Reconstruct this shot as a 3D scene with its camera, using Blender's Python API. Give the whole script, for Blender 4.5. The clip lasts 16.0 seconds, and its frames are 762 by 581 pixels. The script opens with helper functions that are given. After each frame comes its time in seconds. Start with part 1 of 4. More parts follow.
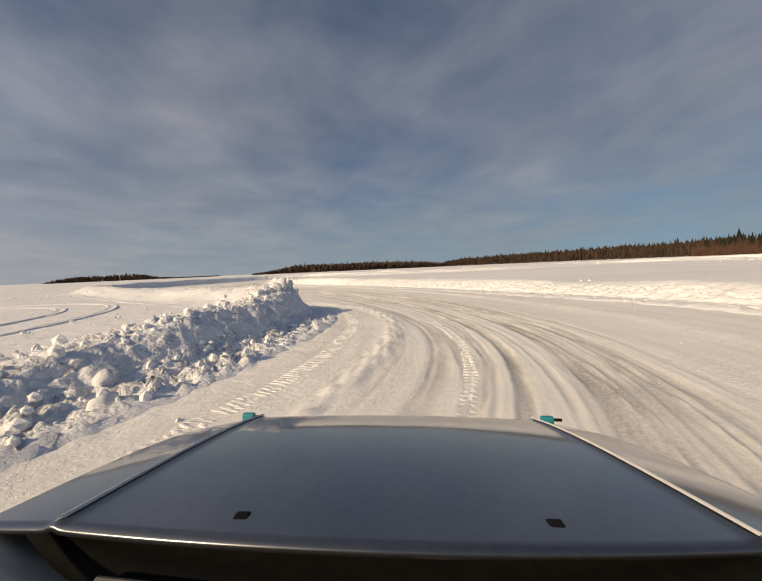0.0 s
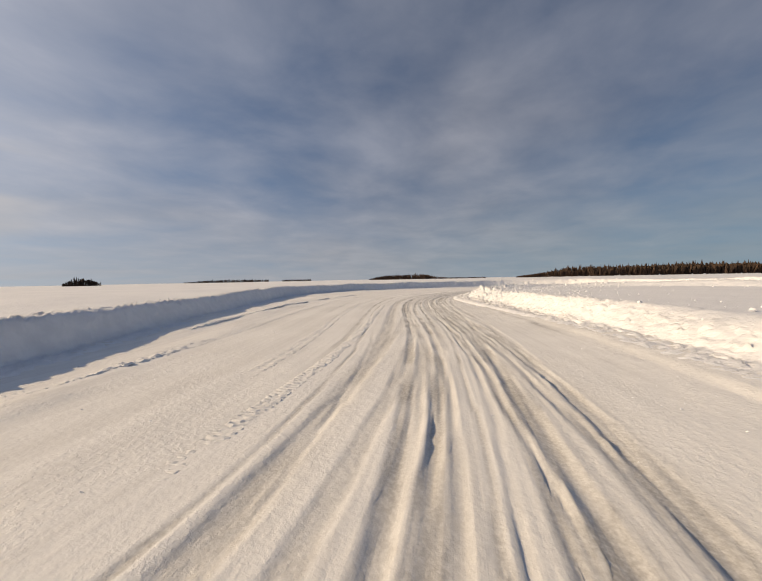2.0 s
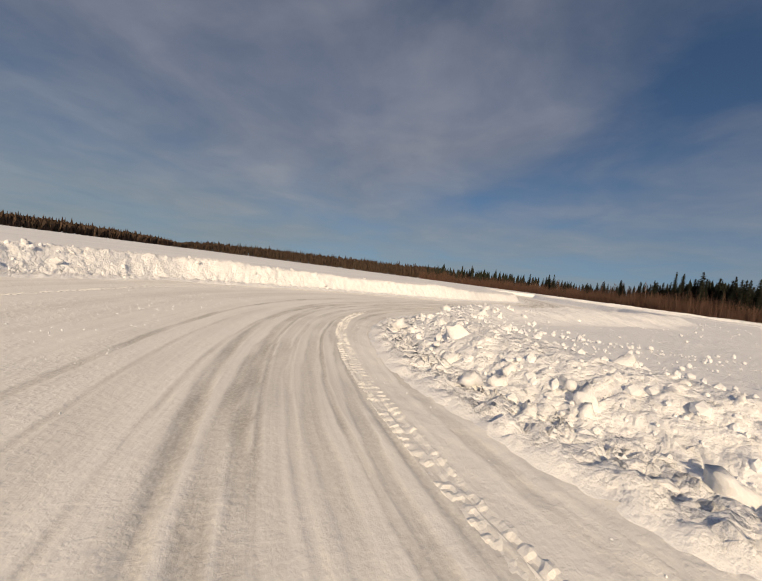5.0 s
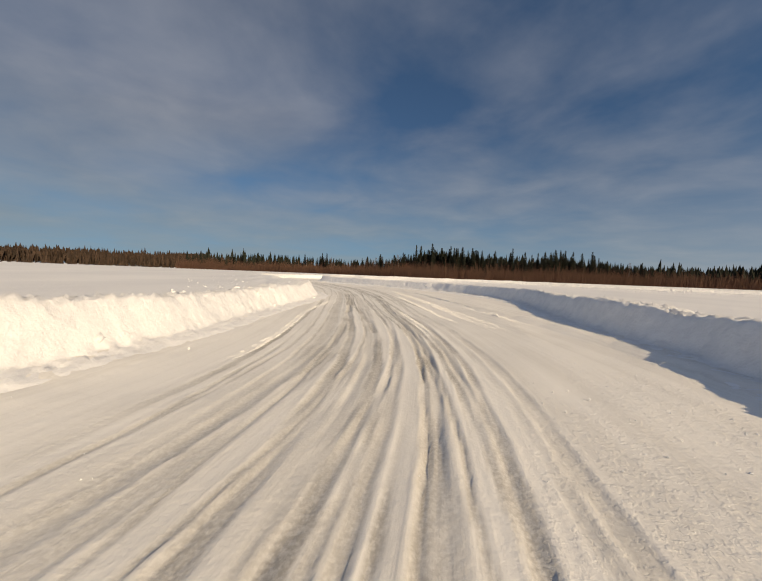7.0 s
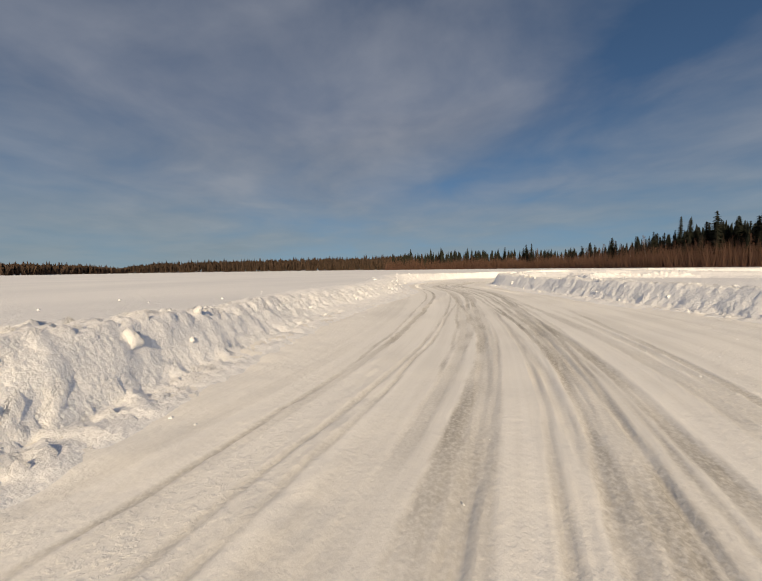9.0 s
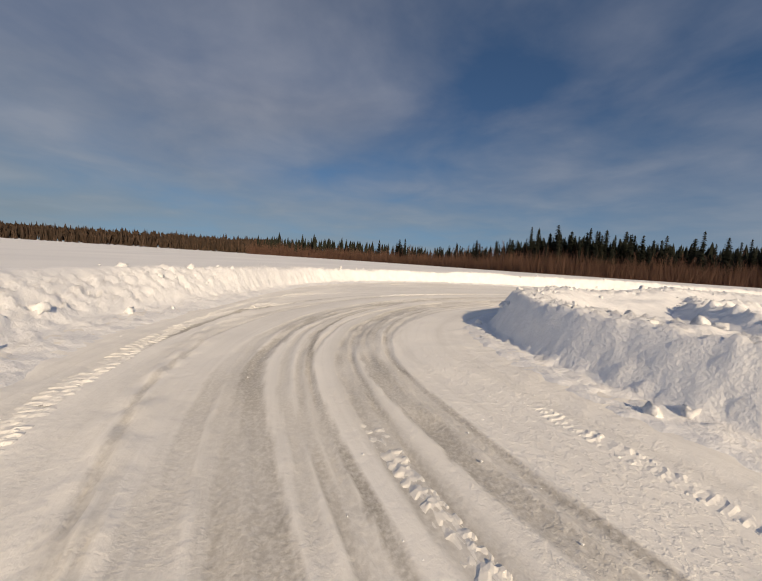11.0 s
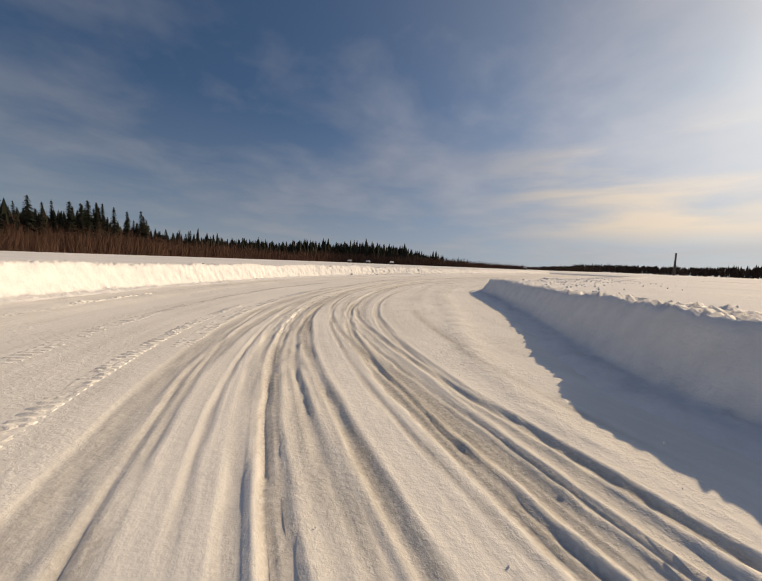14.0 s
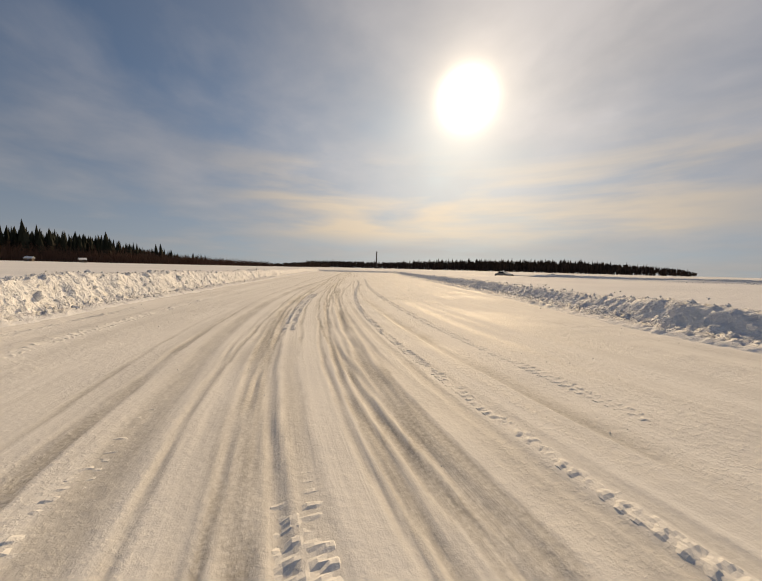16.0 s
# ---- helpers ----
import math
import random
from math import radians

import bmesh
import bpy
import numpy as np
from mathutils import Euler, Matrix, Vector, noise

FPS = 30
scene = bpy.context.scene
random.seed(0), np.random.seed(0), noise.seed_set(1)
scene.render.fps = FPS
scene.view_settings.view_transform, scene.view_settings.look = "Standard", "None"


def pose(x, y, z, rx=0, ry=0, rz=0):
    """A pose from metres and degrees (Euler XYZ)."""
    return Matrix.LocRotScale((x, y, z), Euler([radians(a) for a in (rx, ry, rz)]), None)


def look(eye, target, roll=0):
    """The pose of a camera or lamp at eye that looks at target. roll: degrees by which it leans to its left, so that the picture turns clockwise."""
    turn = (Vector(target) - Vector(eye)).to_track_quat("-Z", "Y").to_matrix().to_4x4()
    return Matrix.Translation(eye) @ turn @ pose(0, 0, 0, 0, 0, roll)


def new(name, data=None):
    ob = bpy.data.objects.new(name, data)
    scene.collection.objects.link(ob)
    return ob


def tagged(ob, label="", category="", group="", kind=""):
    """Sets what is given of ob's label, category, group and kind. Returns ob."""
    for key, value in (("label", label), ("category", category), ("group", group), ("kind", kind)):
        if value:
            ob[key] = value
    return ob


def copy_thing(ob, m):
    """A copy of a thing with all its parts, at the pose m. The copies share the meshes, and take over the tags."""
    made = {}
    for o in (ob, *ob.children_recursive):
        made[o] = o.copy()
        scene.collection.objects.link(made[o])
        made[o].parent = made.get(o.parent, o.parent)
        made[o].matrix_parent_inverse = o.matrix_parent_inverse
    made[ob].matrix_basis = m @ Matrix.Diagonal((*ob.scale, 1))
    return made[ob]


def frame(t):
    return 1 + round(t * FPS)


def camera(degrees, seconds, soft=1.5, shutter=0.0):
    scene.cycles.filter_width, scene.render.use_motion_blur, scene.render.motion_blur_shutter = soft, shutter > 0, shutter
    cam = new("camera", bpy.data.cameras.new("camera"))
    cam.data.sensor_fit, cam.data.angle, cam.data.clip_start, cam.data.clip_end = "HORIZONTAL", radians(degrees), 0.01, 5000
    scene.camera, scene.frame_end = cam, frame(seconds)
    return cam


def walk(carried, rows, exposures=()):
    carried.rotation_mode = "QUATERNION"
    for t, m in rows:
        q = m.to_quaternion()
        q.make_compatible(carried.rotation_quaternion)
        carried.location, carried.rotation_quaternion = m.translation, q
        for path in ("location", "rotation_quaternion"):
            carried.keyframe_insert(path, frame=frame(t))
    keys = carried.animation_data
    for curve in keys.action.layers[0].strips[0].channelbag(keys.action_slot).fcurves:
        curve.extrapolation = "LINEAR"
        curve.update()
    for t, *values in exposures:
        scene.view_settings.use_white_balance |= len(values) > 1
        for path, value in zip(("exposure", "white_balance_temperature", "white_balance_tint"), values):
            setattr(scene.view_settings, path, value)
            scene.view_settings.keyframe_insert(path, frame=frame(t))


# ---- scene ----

SECONDS = 16.0
cam = camera(100.0, SECONDS, soft=1.25)


def eye_row(x, y, z, heading, tilt, lean):
    """A pose of the camera: heading in degrees clockwise from +y, tilt upwards, lean to the right side."""
    a, b = radians(heading), radians(tilt)
    way = Vector((math.sin(a) * math.cos(b), math.cos(a) * math.cos(b), math.sin(b)))
    eye = Vector((x, y, z))
    return look(eye, eye + way, -lean)


# seconds, x, y, height, heading, tilt, lean
DRIVE = [
    (0.0, 0.00, 0.00, 1.44, 0.0, -3.9, 2.5), (0.5, 1.85, 2.60, 1.44, -13.1, -5.0, -1.4),
    (1.0, 2.60, 6.40, 1.45, -25.3, -3.1, -1.6), (1.5, 1.23, 12.12, 1.44, -37.0, -2.6, -0.1),
    (2.0, -1.71, 18.30, 1.46, -45.4, -2.0, 1.1), (2.5, -5.91, 24.32, 1.47, -56.0, -2.3, 1.6),
    (3.0, -11.30, 30.00, 1.46, -49.8, -5.2, -1.4), (3.5, -15.67, 35.62, 1.45, -24.8, -4.6, -5.6),
    (4.0, -17.90, 40.70, 1.43, 0.3, -4.3, -5.2), (4.5, -19.20, 46.70, 1.45, 21.3, -4.6, -6.8),
    (5.0, -18.89, 52.60, 1.42, 46.1, -3.2, -7.3), (5.2, -18.25, 54.78, 1.41, 53.3, -3.9, -5.6),
    (6.2, -11.50, 62.00, 1.43, 76.0, -3.5, -3.2), (7.3, 3.00, 60.60, 1.44, 85.2, -2.9, -1.9),
    (7.5, 4.70, 61.10, 1.45, 79.8, -1.9, -0.6), (8.0, 9.70, 62.10, 1.46, 67.0, -3.0, 1.2),
    (8.2, 12.00, 62.60, 1.44, 62.6, -2.8, 1.6), (9.3, 26.80, 66.20, 1.44, 47.5, -4.2, 0.6),
    (10.3, 38.10, 72.10, 1.43, 52.0, -5.4, -0.5), (10.5, 39.10, 73.30, 1.43, 56.4, -5.1, -0.6),
    (11.0, 41.70, 75.70, 1.46, 71.8, -5.3, -3.6), (11.5, 43.40, 78.30, 1.47, 84.2, -4.5, -2.6),
    (12.0, 46.40, 80.00, 1.47, 103.2, -3.6, -1.8), (12.5, 50.69, 80.15, 1.46, 122.0, -3.0, -2.4),
    (13.0, 55.22, 78.50, 1.43, 140.6, -4.4, -2.1), (13.5, 59.13, 75.02, 1.45, 158.7, -4.3, -2.2),
    (14.0, 62.40, 71.00, 1.45, 168.6, -5.0, -2.4), (14.5, 65.10, 66.95, 1.43, 174.3, -4.8, -2.4),
    (15.0, 66.80, 62.70, 1.42, 183.7, -3.8, -2.8), (15.5, 67.42, 56.00, 1.43, 198.1, -4.3, -2.9),
    (16.0, 66.37, 47.30, 1.43, 213.3, -4.0, -1.5),
]
walk(cam, [(t, eye_row(x, y, z, a, b, c)) for t, x, y, z, a, b, c in DRIVE],
     exposures=[(0.0, 0.14, 7300, 12), (1.0, 0.2, 6950, 11), (2.5, 0.12, 7150, 13), (5.0, 0.08, 7200, 13), (8.0, 0.17, 7200, 9), (10.5, 0.08, 6950, 12), (12.5, 0.09, 6750, 12), (14.0, 0.03, 7350, 13), (16.0, -0.08, 7900, 12)])

# ---- light ----
SUN_AZ, SUN_EL = radians(-133.0), radians(26.5)
SUN_WAY = Vector((math.sin(SUN_AZ) * math.cos(SUN_EL), math.cos(SUN_AZ) * math.cos(SUN_EL), math.sin(SUN_EL)))
sun = new("sun", bpy.data.lights.new("sun", "SUN"))
sun.data.energy, sun.data.angle, sun.data.color = 3.5, radians(0.6), (1.0, 0.80, 0.54)
sun.matrix_world = look(SUN_WAY * 100, (0, 0, 0))


class Nodes:
    """Short hand for a node tree."""

    def __init__(self, tree):
        self.t = tree
        tree.nodes.clear()

    def add(self, kind, **sets):
        n = self.t.nodes.new(kind)
        for key, value in sets.items():
            if key in n.inputs:
                n.inputs[key].default_value = value
            else:
                setattr(n, key, value)
        return n

    def link(self, a, b):
        self.t.links.new(a, b)

    def math(self, op, a, b=0.0, c=0.0):
        n = self.t.nodes.new("ShaderNodeMath")
        n.operation = op
        for k, value in enumerate((a, b, c)):
            if isinstance(value, (int, float)):
                n.inputs[k].default_value = value
            else:
                self.t.links.new(value, n.inputs[k])
        return n.outputs[0]

    def mix(self, f, a, b):
        n = self.t.nodes.new("ShaderNodeMix")
        n.data_type = "RGBA"
        for k, value in ((0, f), (6, a), (7, b)):
            if isinstance(value, tuple):
                n.inputs[k].default_value = (*value, 1.0) if len(value) == 3 else value
            elif isinstance(value, (int, float)):
                n.inputs[k].default_value = value
            else:
                self.t.links.new(value, n.inputs[k])
        return n.outputs[2]

    def ramp(self, f, stops):
        n = self.t.nodes.new("ShaderNodeValToRGB")
        e = n.color_ramp.elements
        while len(e) < len(stops):
            e.new(0.5)
        for el, (p, v) in zip(e, stops):
            el.position = p
            el.color = (v, v, v, 1.0) if isinstance(v, (int, float)) else (*v, 1.0)
        self.t.links.new(f, n.inputs[0])
        return n.outputs[0]

    def noise(self, vec, scale, detail=4.0, rough=0.55, distort=0.0):
        n = self.add("ShaderNodeTexNoise", Scale=scale, Detail=detail, Roughness=rough, Distortion=distort)
        self.t.links.new(vec, n.inputs["Vector"])
        return n.outputs["Fac"]

    def mapped(self, vec, scale=(1, 1, 1), place=(0, 0, 0), turn=(0, 0, 0)):
        n = self.add("ShaderNodeMapping", Scale=scale, Location=place, Rotation=turn)
        self.t.links.new(vec, n.inputs["Vector"])
        return n.outputs[0]


# sky: clear air, thin torn high cloud, and the sun's glow through it
world = bpy.data.worlds.new("world")
scene.world = world
world.use_nodes = True
w = Nodes(world.node_tree)
way = w.add("ShaderNodeTexCoord").outputs["Generated"]
sep = w.add("ShaderNodeSeparateXYZ")
w.link(way, sep.inputs[0])
up = w.math("MAXIMUM", sep.outputs[2], 0.0)
raised = w.add("ShaderNodeCombineXYZ")
w.link(sep.outputs[0], raised.inputs[0])
w.link(sep.outputs[1], raised.inputs[1])
w.link(w.math("ADD", w.math("MULTIPLY", up, 0.95), 0.16), raised.inputs[2])
sky = w.add("ShaderNodeTexSky", sky_type="NISHITA", sun_disc=False, sun_elevation=SUN_EL, sun_rotation=SUN_AZ % (2 * math.pi),
            air_density=1.0, dust_density=0.6, ozone_density=1.5)
w.link(raised.outputs[0], sky.inputs["Vector"])
flat = w.math("ADD", up, 0.13)
plane = w.add("ShaderNodeCombineXYZ")
w.link(w.math("DIVIDE", sep.outputs[0], flat), plane.inputs[0])
w.link(w.math("DIVIDE", sep.outputs[1], flat), plane.inputs[1])
streak = w.mapped(plane.outputs[0], (1.0, 0.8, 1.0), (3.1, 0.7, 0.0), (0, 0, radians(35)))
veil = w.noise(streak, 0.62, 7.0, 0.50, 0.3)
torn = w.noise(w.mapped(plane.outputs[0], (1.0, 0.9, 1.0), (7.7, 2.2, 0.0), (0, 0, radians(-25))), 1.7, 7.0, 0.53, 0.25)
bank_of_cloud = w.add("ShaderNodeVectorMath", operation="DOT_PRODUCT")
w.link(way, bank_of_cloud.inputs[0])
bank_of_cloud.inputs[1].default_value = (math.sin(radians(-10)), math.cos(radians(-10)), -0.95)
thick = w.math("ADD", w.math("MULTIPLY", veil, 0.64), w.math("MULTIPLY", torn, 0.36))
thick = w.math("MULTIPLY_ADD", bank_of_cloud.outputs["Value"], 0.115, thick)
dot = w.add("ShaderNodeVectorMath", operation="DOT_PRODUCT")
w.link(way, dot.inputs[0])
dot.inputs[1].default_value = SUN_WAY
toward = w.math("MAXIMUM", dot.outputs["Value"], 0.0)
thick = w.math("MULTIPLY_ADD", w.math("POWER", toward, 4.0), 0.14, thick)
# long level bars of cloud low under the sun
level = w.noise(w.mapped(way, (1.3, 1.3, 9.0), (0.4, 2.6, 0.3)), 1.4, 5.0, 0.5, 0.3)
bars = w.math("MULTIPLY", w.ramp(level, [(0.40, 0.0), (0.58, 1.0)]), w.math("MULTIPLY", w.ramp(up, [(0.06, 0.0), (0.11, 1.0), (0.19, 0.9), (0.36, 0.0)]), w.ramp(toward, [(0.72, 0.0), (0.88, 1.0)])))
cover = w.ramp(thick, [(0.35, 0.0), (0.49, 0.42), (0.67, 0.86)])
warm = w.math("MULTIPLY_ADD", dot.outputs["Value"], 0.5, 0.5)
clear = w.add("ShaderNodeVectorMath", operation="MULTIPLY")
w.link(sky.outputs[0], clear.inputs[0])
clear.inputs[1].default_value = (0.043, 0.0600, 0.0745)
lift = w.math("ADD", w.math("MULTIPLY_ADD", warm, 0.55, 0.95), w.math("MULTIPLY", w.math("POWER", toward, 6.0), 0.75))
cloud = w.add("ShaderNodeVectorMath", operation="SCALE")
cloud.inputs[0].default_value = (0.223, 0.242, 0.291)
w.link(w.math("MULTIPLY", lift, w.ramp(torn, [(0.30, 0.84), (0.72, 1.16)])), cloud.inputs[3])
lit_bar = w.add("ShaderNodeVectorMath", operation="SCALE")
lit_bar.inputs[0].default_value = (0.79, 0.72, 0.63)
w.link(w.math("MULTIPLY_ADD", w.math("POWER", toward, 8.0), 0.5, 0.62), lit_bar.inputs[3])
seen = w.mix(w.math("MULTIPLY", cover, 0.9), clear.outputs[0], cloud.outputs[0])
# pale air low over the horizon, whiter towards the sun
air = w.ramp(up, [(0.0, 0.62), (0.08, 0.46), (0.22, 0.14), (0.4, 0.0)])
haze = w.mix(w.ramp(warm, [(0.2, 0.0), (0.6, 1.0)]), (0.20, 0.295, 0.35), (0.34, 0.365, 0.40))
seen = w.mix(air, seen, haze)
seen = w.mix(w.math("MULTIPLY", bars, 0.9), seen, lit_bar.outputs[0])
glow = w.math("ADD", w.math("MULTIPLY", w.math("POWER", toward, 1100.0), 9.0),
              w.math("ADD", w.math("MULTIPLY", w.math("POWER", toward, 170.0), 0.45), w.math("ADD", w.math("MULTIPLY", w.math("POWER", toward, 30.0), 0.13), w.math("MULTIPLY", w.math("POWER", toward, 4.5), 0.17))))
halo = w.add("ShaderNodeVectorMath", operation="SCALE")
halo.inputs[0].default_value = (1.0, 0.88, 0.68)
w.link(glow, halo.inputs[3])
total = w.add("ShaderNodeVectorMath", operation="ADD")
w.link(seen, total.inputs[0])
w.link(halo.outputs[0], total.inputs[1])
back = w.add("ShaderNodeBackground", Strength=1.0)
w.link(total.outputs[0], back.inputs[0])
w.link(back.outputs[0], w.add("ShaderNodeOutputWorld").inputs[0])

# ---- materials ----


def material(name, build):
    m = bpy.data.materials.new(name)
    m.use_nodes = True
    n = Nodes(m.node_tree)
    shader = n.add("ShaderNodeBsdfPrincipled")
    n.link(shader.outputs[0], n.add("ShaderNodeOutputMaterial").inputs[0])
    build(n, shader)
    return m


def bump(n, shader, height, strength, distance):
    b = n.add("ShaderNodeBump", Distance=distance)
    if isinstance(strength, float):
        b.inputs["Strength"].default_value = strength
    else:
        n.link(strength, b.inputs["Strength"])
    n.link(height, b.inputs["Height"])
    n.link(b.outputs[0], shader.inputs["Normal"])


def snow_field(n, s):
    at = n.add("ShaderNodeTexCoord").outputs["Object"]
    big = n.noise(n.mapped(at, (0.05, 0.11, 0.1), (0, 0, 0), (0, 0, 0.6)), 1.0, 5.0)
    fine = n.noise(at, 5.0, 6.0, 0.65)
    n.link(n.mix(n.ramp(big, [(0.35, 0.0), (0.65, 1.0)]), (0.78, 0.79, 0.81), (0.86, 0.865, 0.875)), s.inputs["Base Color"])
    s.inputs["Roughness"].default_value = 0.85
    s.inputs["Specular IOR Level"].default_value = 0.08
    bump(n, s, n.math("ADD", fine, n.math("MULTIPLY", n.noise(n.mapped(at, (0.5, 1.4, 1)), 1.0, 4.0), 2.0)), 0.55, 0.07)


def snow_bank_look(n, s):
    at = n.add("ShaderNodeTexCoord").outputs["Object"]
    fine = n.noise(at, 14.0, 6.0, 0.65)
    mid = n.noise(at, 2.6, 5.0, 0.6)
    n.link(n.mix(n.ramp(mid, [(0.38, 0.0), (0.62, 1.0)]), (0.80, 0.81, 0.83), (0.88, 0.885, 0.895)), s.inputs["Base Color"])
    s.inputs["Roughness"].default_value = 0.7
    s.inputs["Specular IOR Level"].default_value = 0.2
    warp = n.add("ShaderNodeVectorMath", operation="MULTIPLY_ADD")
    rock = n.add("ShaderNodeTexNoise", Scale=5.0, Detail=3.0)
    n.link(at, rock.inputs["Vector"])
    n.link(rock.outputs["Color"], warp.inputs[0])
    warp.inputs[1].default_value = (0.16, 0.16, 0.16)
    n.link(at, warp.inputs[2])
    lumps = []
    for size, gain in ((7.0, 1.0), (15.0, 0.55)):
        cell = n.add("ShaderNodeTexVoronoi", Scale=size)
        n.link(warp.outputs[0], cell.inputs["Vector"])
        lumps.append(n.math("MULTIPLY", n.math("SUBTRACT", 1.0, n.math("MULTIPLY", cell.outputs["Distance"], 1.3)), gain))
    cloddy = n.add("ShaderNodeAttribute", attribute_name="cloddy").outputs["Fac"]
    rubble = n.math("MULTIPLY", n.math("ADD", lumps[0], lumps[1]), n.math("MULTIPLY", cloddy, 0.75))
    bump(n, s, n.math("ADD", n.math("ADD", fine, rubble), n.math("MULTIPLY", mid, 2.0)), n.math("MULTIPLY_ADD", cloddy, 0.22, 0.40), 0.05)


def packed_snow(n, s):
    uv = n.add("ShaderNodeUVMap", uv_map="along").outputs[0]
    at = n.add("ShaderNodeTexCoord").outputs["Object"]
    lines = n.noise(n.mapped(uv, (0.06, 2.4, 1)), 1.0, 6.0, 0.62, 0.15)
    thin = n.noise(n.mapped(uv, (0.25, 11.0, 1)), 1.0, 5.0, 0.6)
    blot = n.noise(at, 0.35, 6.0, 0.6)
    grit = n.noise(at, 22.0, 4.0, 0.7)
    ice = n.ramp(n.math("ADD", n.math("MULTIPLY", lines, 0.62), n.math("MULTIPLY", blot, 0.38)), [(0.46, 0.0), (0.60, 1.0)])
    tone = n.mix(n.math("MULTIPLY", ice, 0.45), (0.86, 0.85, 0.825), (0.66, 0.645, 0.615))
    dirt = n.ramp(n.math("ADD", n.math("MULTIPLY", thin, 0.6), n.math("MULTIPLY", grit, 0.4)), [(0.52, 0.0), (0.68, 1.0)])
    tone = n.mix(n.math("MULTIPLY", dirt, 0.13), tone, (0.42, 0.39, 0.35))
    worn = n.add("ShaderNodeAttribute", attribute_name="wear").outputs["Fac"]
    worn = n.math("MULTIPLY", worn, n.math("MULTIPLY", n.ramp(n.noise(n.mapped(uv, (0.5, 1.0, 1)), 1.0, 5.0), [(0.3, 0.35), (0.6, 1.0)]), n.ramp(n.noise(at, 30.0, 3.0, 0.6), [(0.30, 0.45), (0.60, 1.0)])))
    n.link(n.mix(worn, tone, (0.36, 0.34, 0.31)), s.inputs["Base Color"])
    n.link(n.math("SUBTRACT", 0.84, n.math("MULTIPLY", ice, 0.2)), s.inputs["Roughness"])
    s.inputs["Specular IOR Level"].default_value = 0.12
    score = n.math("MULTIPLY", n.noise(n.mapped(uv, (0.5, 34.0, 1)), 1.0, 4.0, 0.6), n.ramp(blot, [(0.42, 0.0), (0.62, 1.0)]))
    across = n.add("ShaderNodeSeparateXYZ")
    n.link(uv, across.inputs[0])
    away = n.ramp(n.math("MULTIPLY", n.math("ABSOLUTE", across.outputs[1]), 0.1), [(0.12, 0.12), (0.32, 1.0)])
    broken = n.ramp(n.noise(at, 12.0, 4.0, 0.65), [(0.50, 0.0), (0.57, 1.0)])
    scuffed = n.math("MULTIPLY", n.math("MULTIPLY", broken, away), n.ramp(n.noise(n.mapped(uv, (0.22, 0.6, 1)), 1.0, 4.0, 0.55), [(0.43, 0.0), (0.56, 1.0)]))
    score = n.math("ADD", score, n.math("MULTIPLY", scuffed, 3.2))
    bump(n, s, n.math("ADD", n.math("ADD", n.math("MULTIPLY", thin, 0.5), n.math("MULTIPLY", score, 0.40)), n.math("ADD", n.math("MULTIPLY", grit, 0.6), n.noise(at, 6.0, 5.0, 0.6))), 0.26, 0.03)


def plain(base, rough, other=None, scale=8.0, metal=0.0, coat=0.0, relief=0.0):
    def build(n, s):
        at = n.add("ShaderNodeTexCoord").outputs["Object"]
        v = n.noise(at, scale, 5.0, 0.6)
        n.link(n.mix(n.ramp(v, [(0.35, 0.0), (0.65, 1.0)]), base, other or tuple(0.8 * c for c in base)), s.inputs["Base Color"])
        s.inputs["Roughness"].default_value = rough
        s.inputs["Metallic"].default_value = metal
        s.inputs["Coat Weight"].default_value = coat
        s.inputs["Coat Roughness"].default_value = 0.06
        if relief:
            bump(n, s, v, 0.5, relief)
    return build


def foliage(low, high, rough=0.8):
    def build(n, s):
        r = n.add("ShaderNodeObjectInfo").outputs["Random"]
        isl = n.add("ShaderNodeNewGeometry").outputs["Random Per Island"]
        n.link(n.mix(n.math("ADD", n.math("MULTIPLY", r, 0.5), n.math("MULTIPLY", isl, 0.5)), low, high), s.inputs["Base Color"])
        s.inputs["Roughness"].default_value = rough
        s.inputs["Specular IOR Level"].default_value = 0.15
    return build


M_FIELD = material("field snow", snow_field)
M_BANK = material("ploughed snow", snow_bank_look)
M_ROAD = material("packed snow and ice", packed_snow)
M_SPRUCE = material("spruce needles", foliage((0.010, 0.013, 0.010), (0.028, 0.031, 0.021)))
M_BARK = material("dark bark", plain((0.10, 0.075, 0.055), 0.9, (0.06, 0.045, 0.035), 6.0))
M_BIRCH = material("pale birch bark", plain((0.42, 0.38, 0.33), 0.8, (0.22, 0.18, 0.15), 3.0))
M_TWIG = material("bare brown twigs", foliage((0.085, 0.047, 0.034), (0.150, 0.086, 0.062), 0.9))
M_FARWOOD = material("far wood", foliage((0.034, 0.027, 0.021), (0.120, 0.076, 0.054), 0.95))

# ---- numbers that shape the place ----
rng = np.random.default_rng(7)


def hashed(ix, iy, seed):
    h = (ix.astype(np.int64) * 374761393 + iy.astype(np.int64) * 668265263 + seed * 974634777) & 0xFFFFFFFF
    h = ((h ^ (h >> 13)) * 1274126177) & 0xFFFFFFFF
    h = ((h ^ (h >> 16)) * 2246822519) & 0xFFFFFFFF
    return ((h ^ (h >> 15)) & 0xFFFFFF) / float(0xFFFFFF)


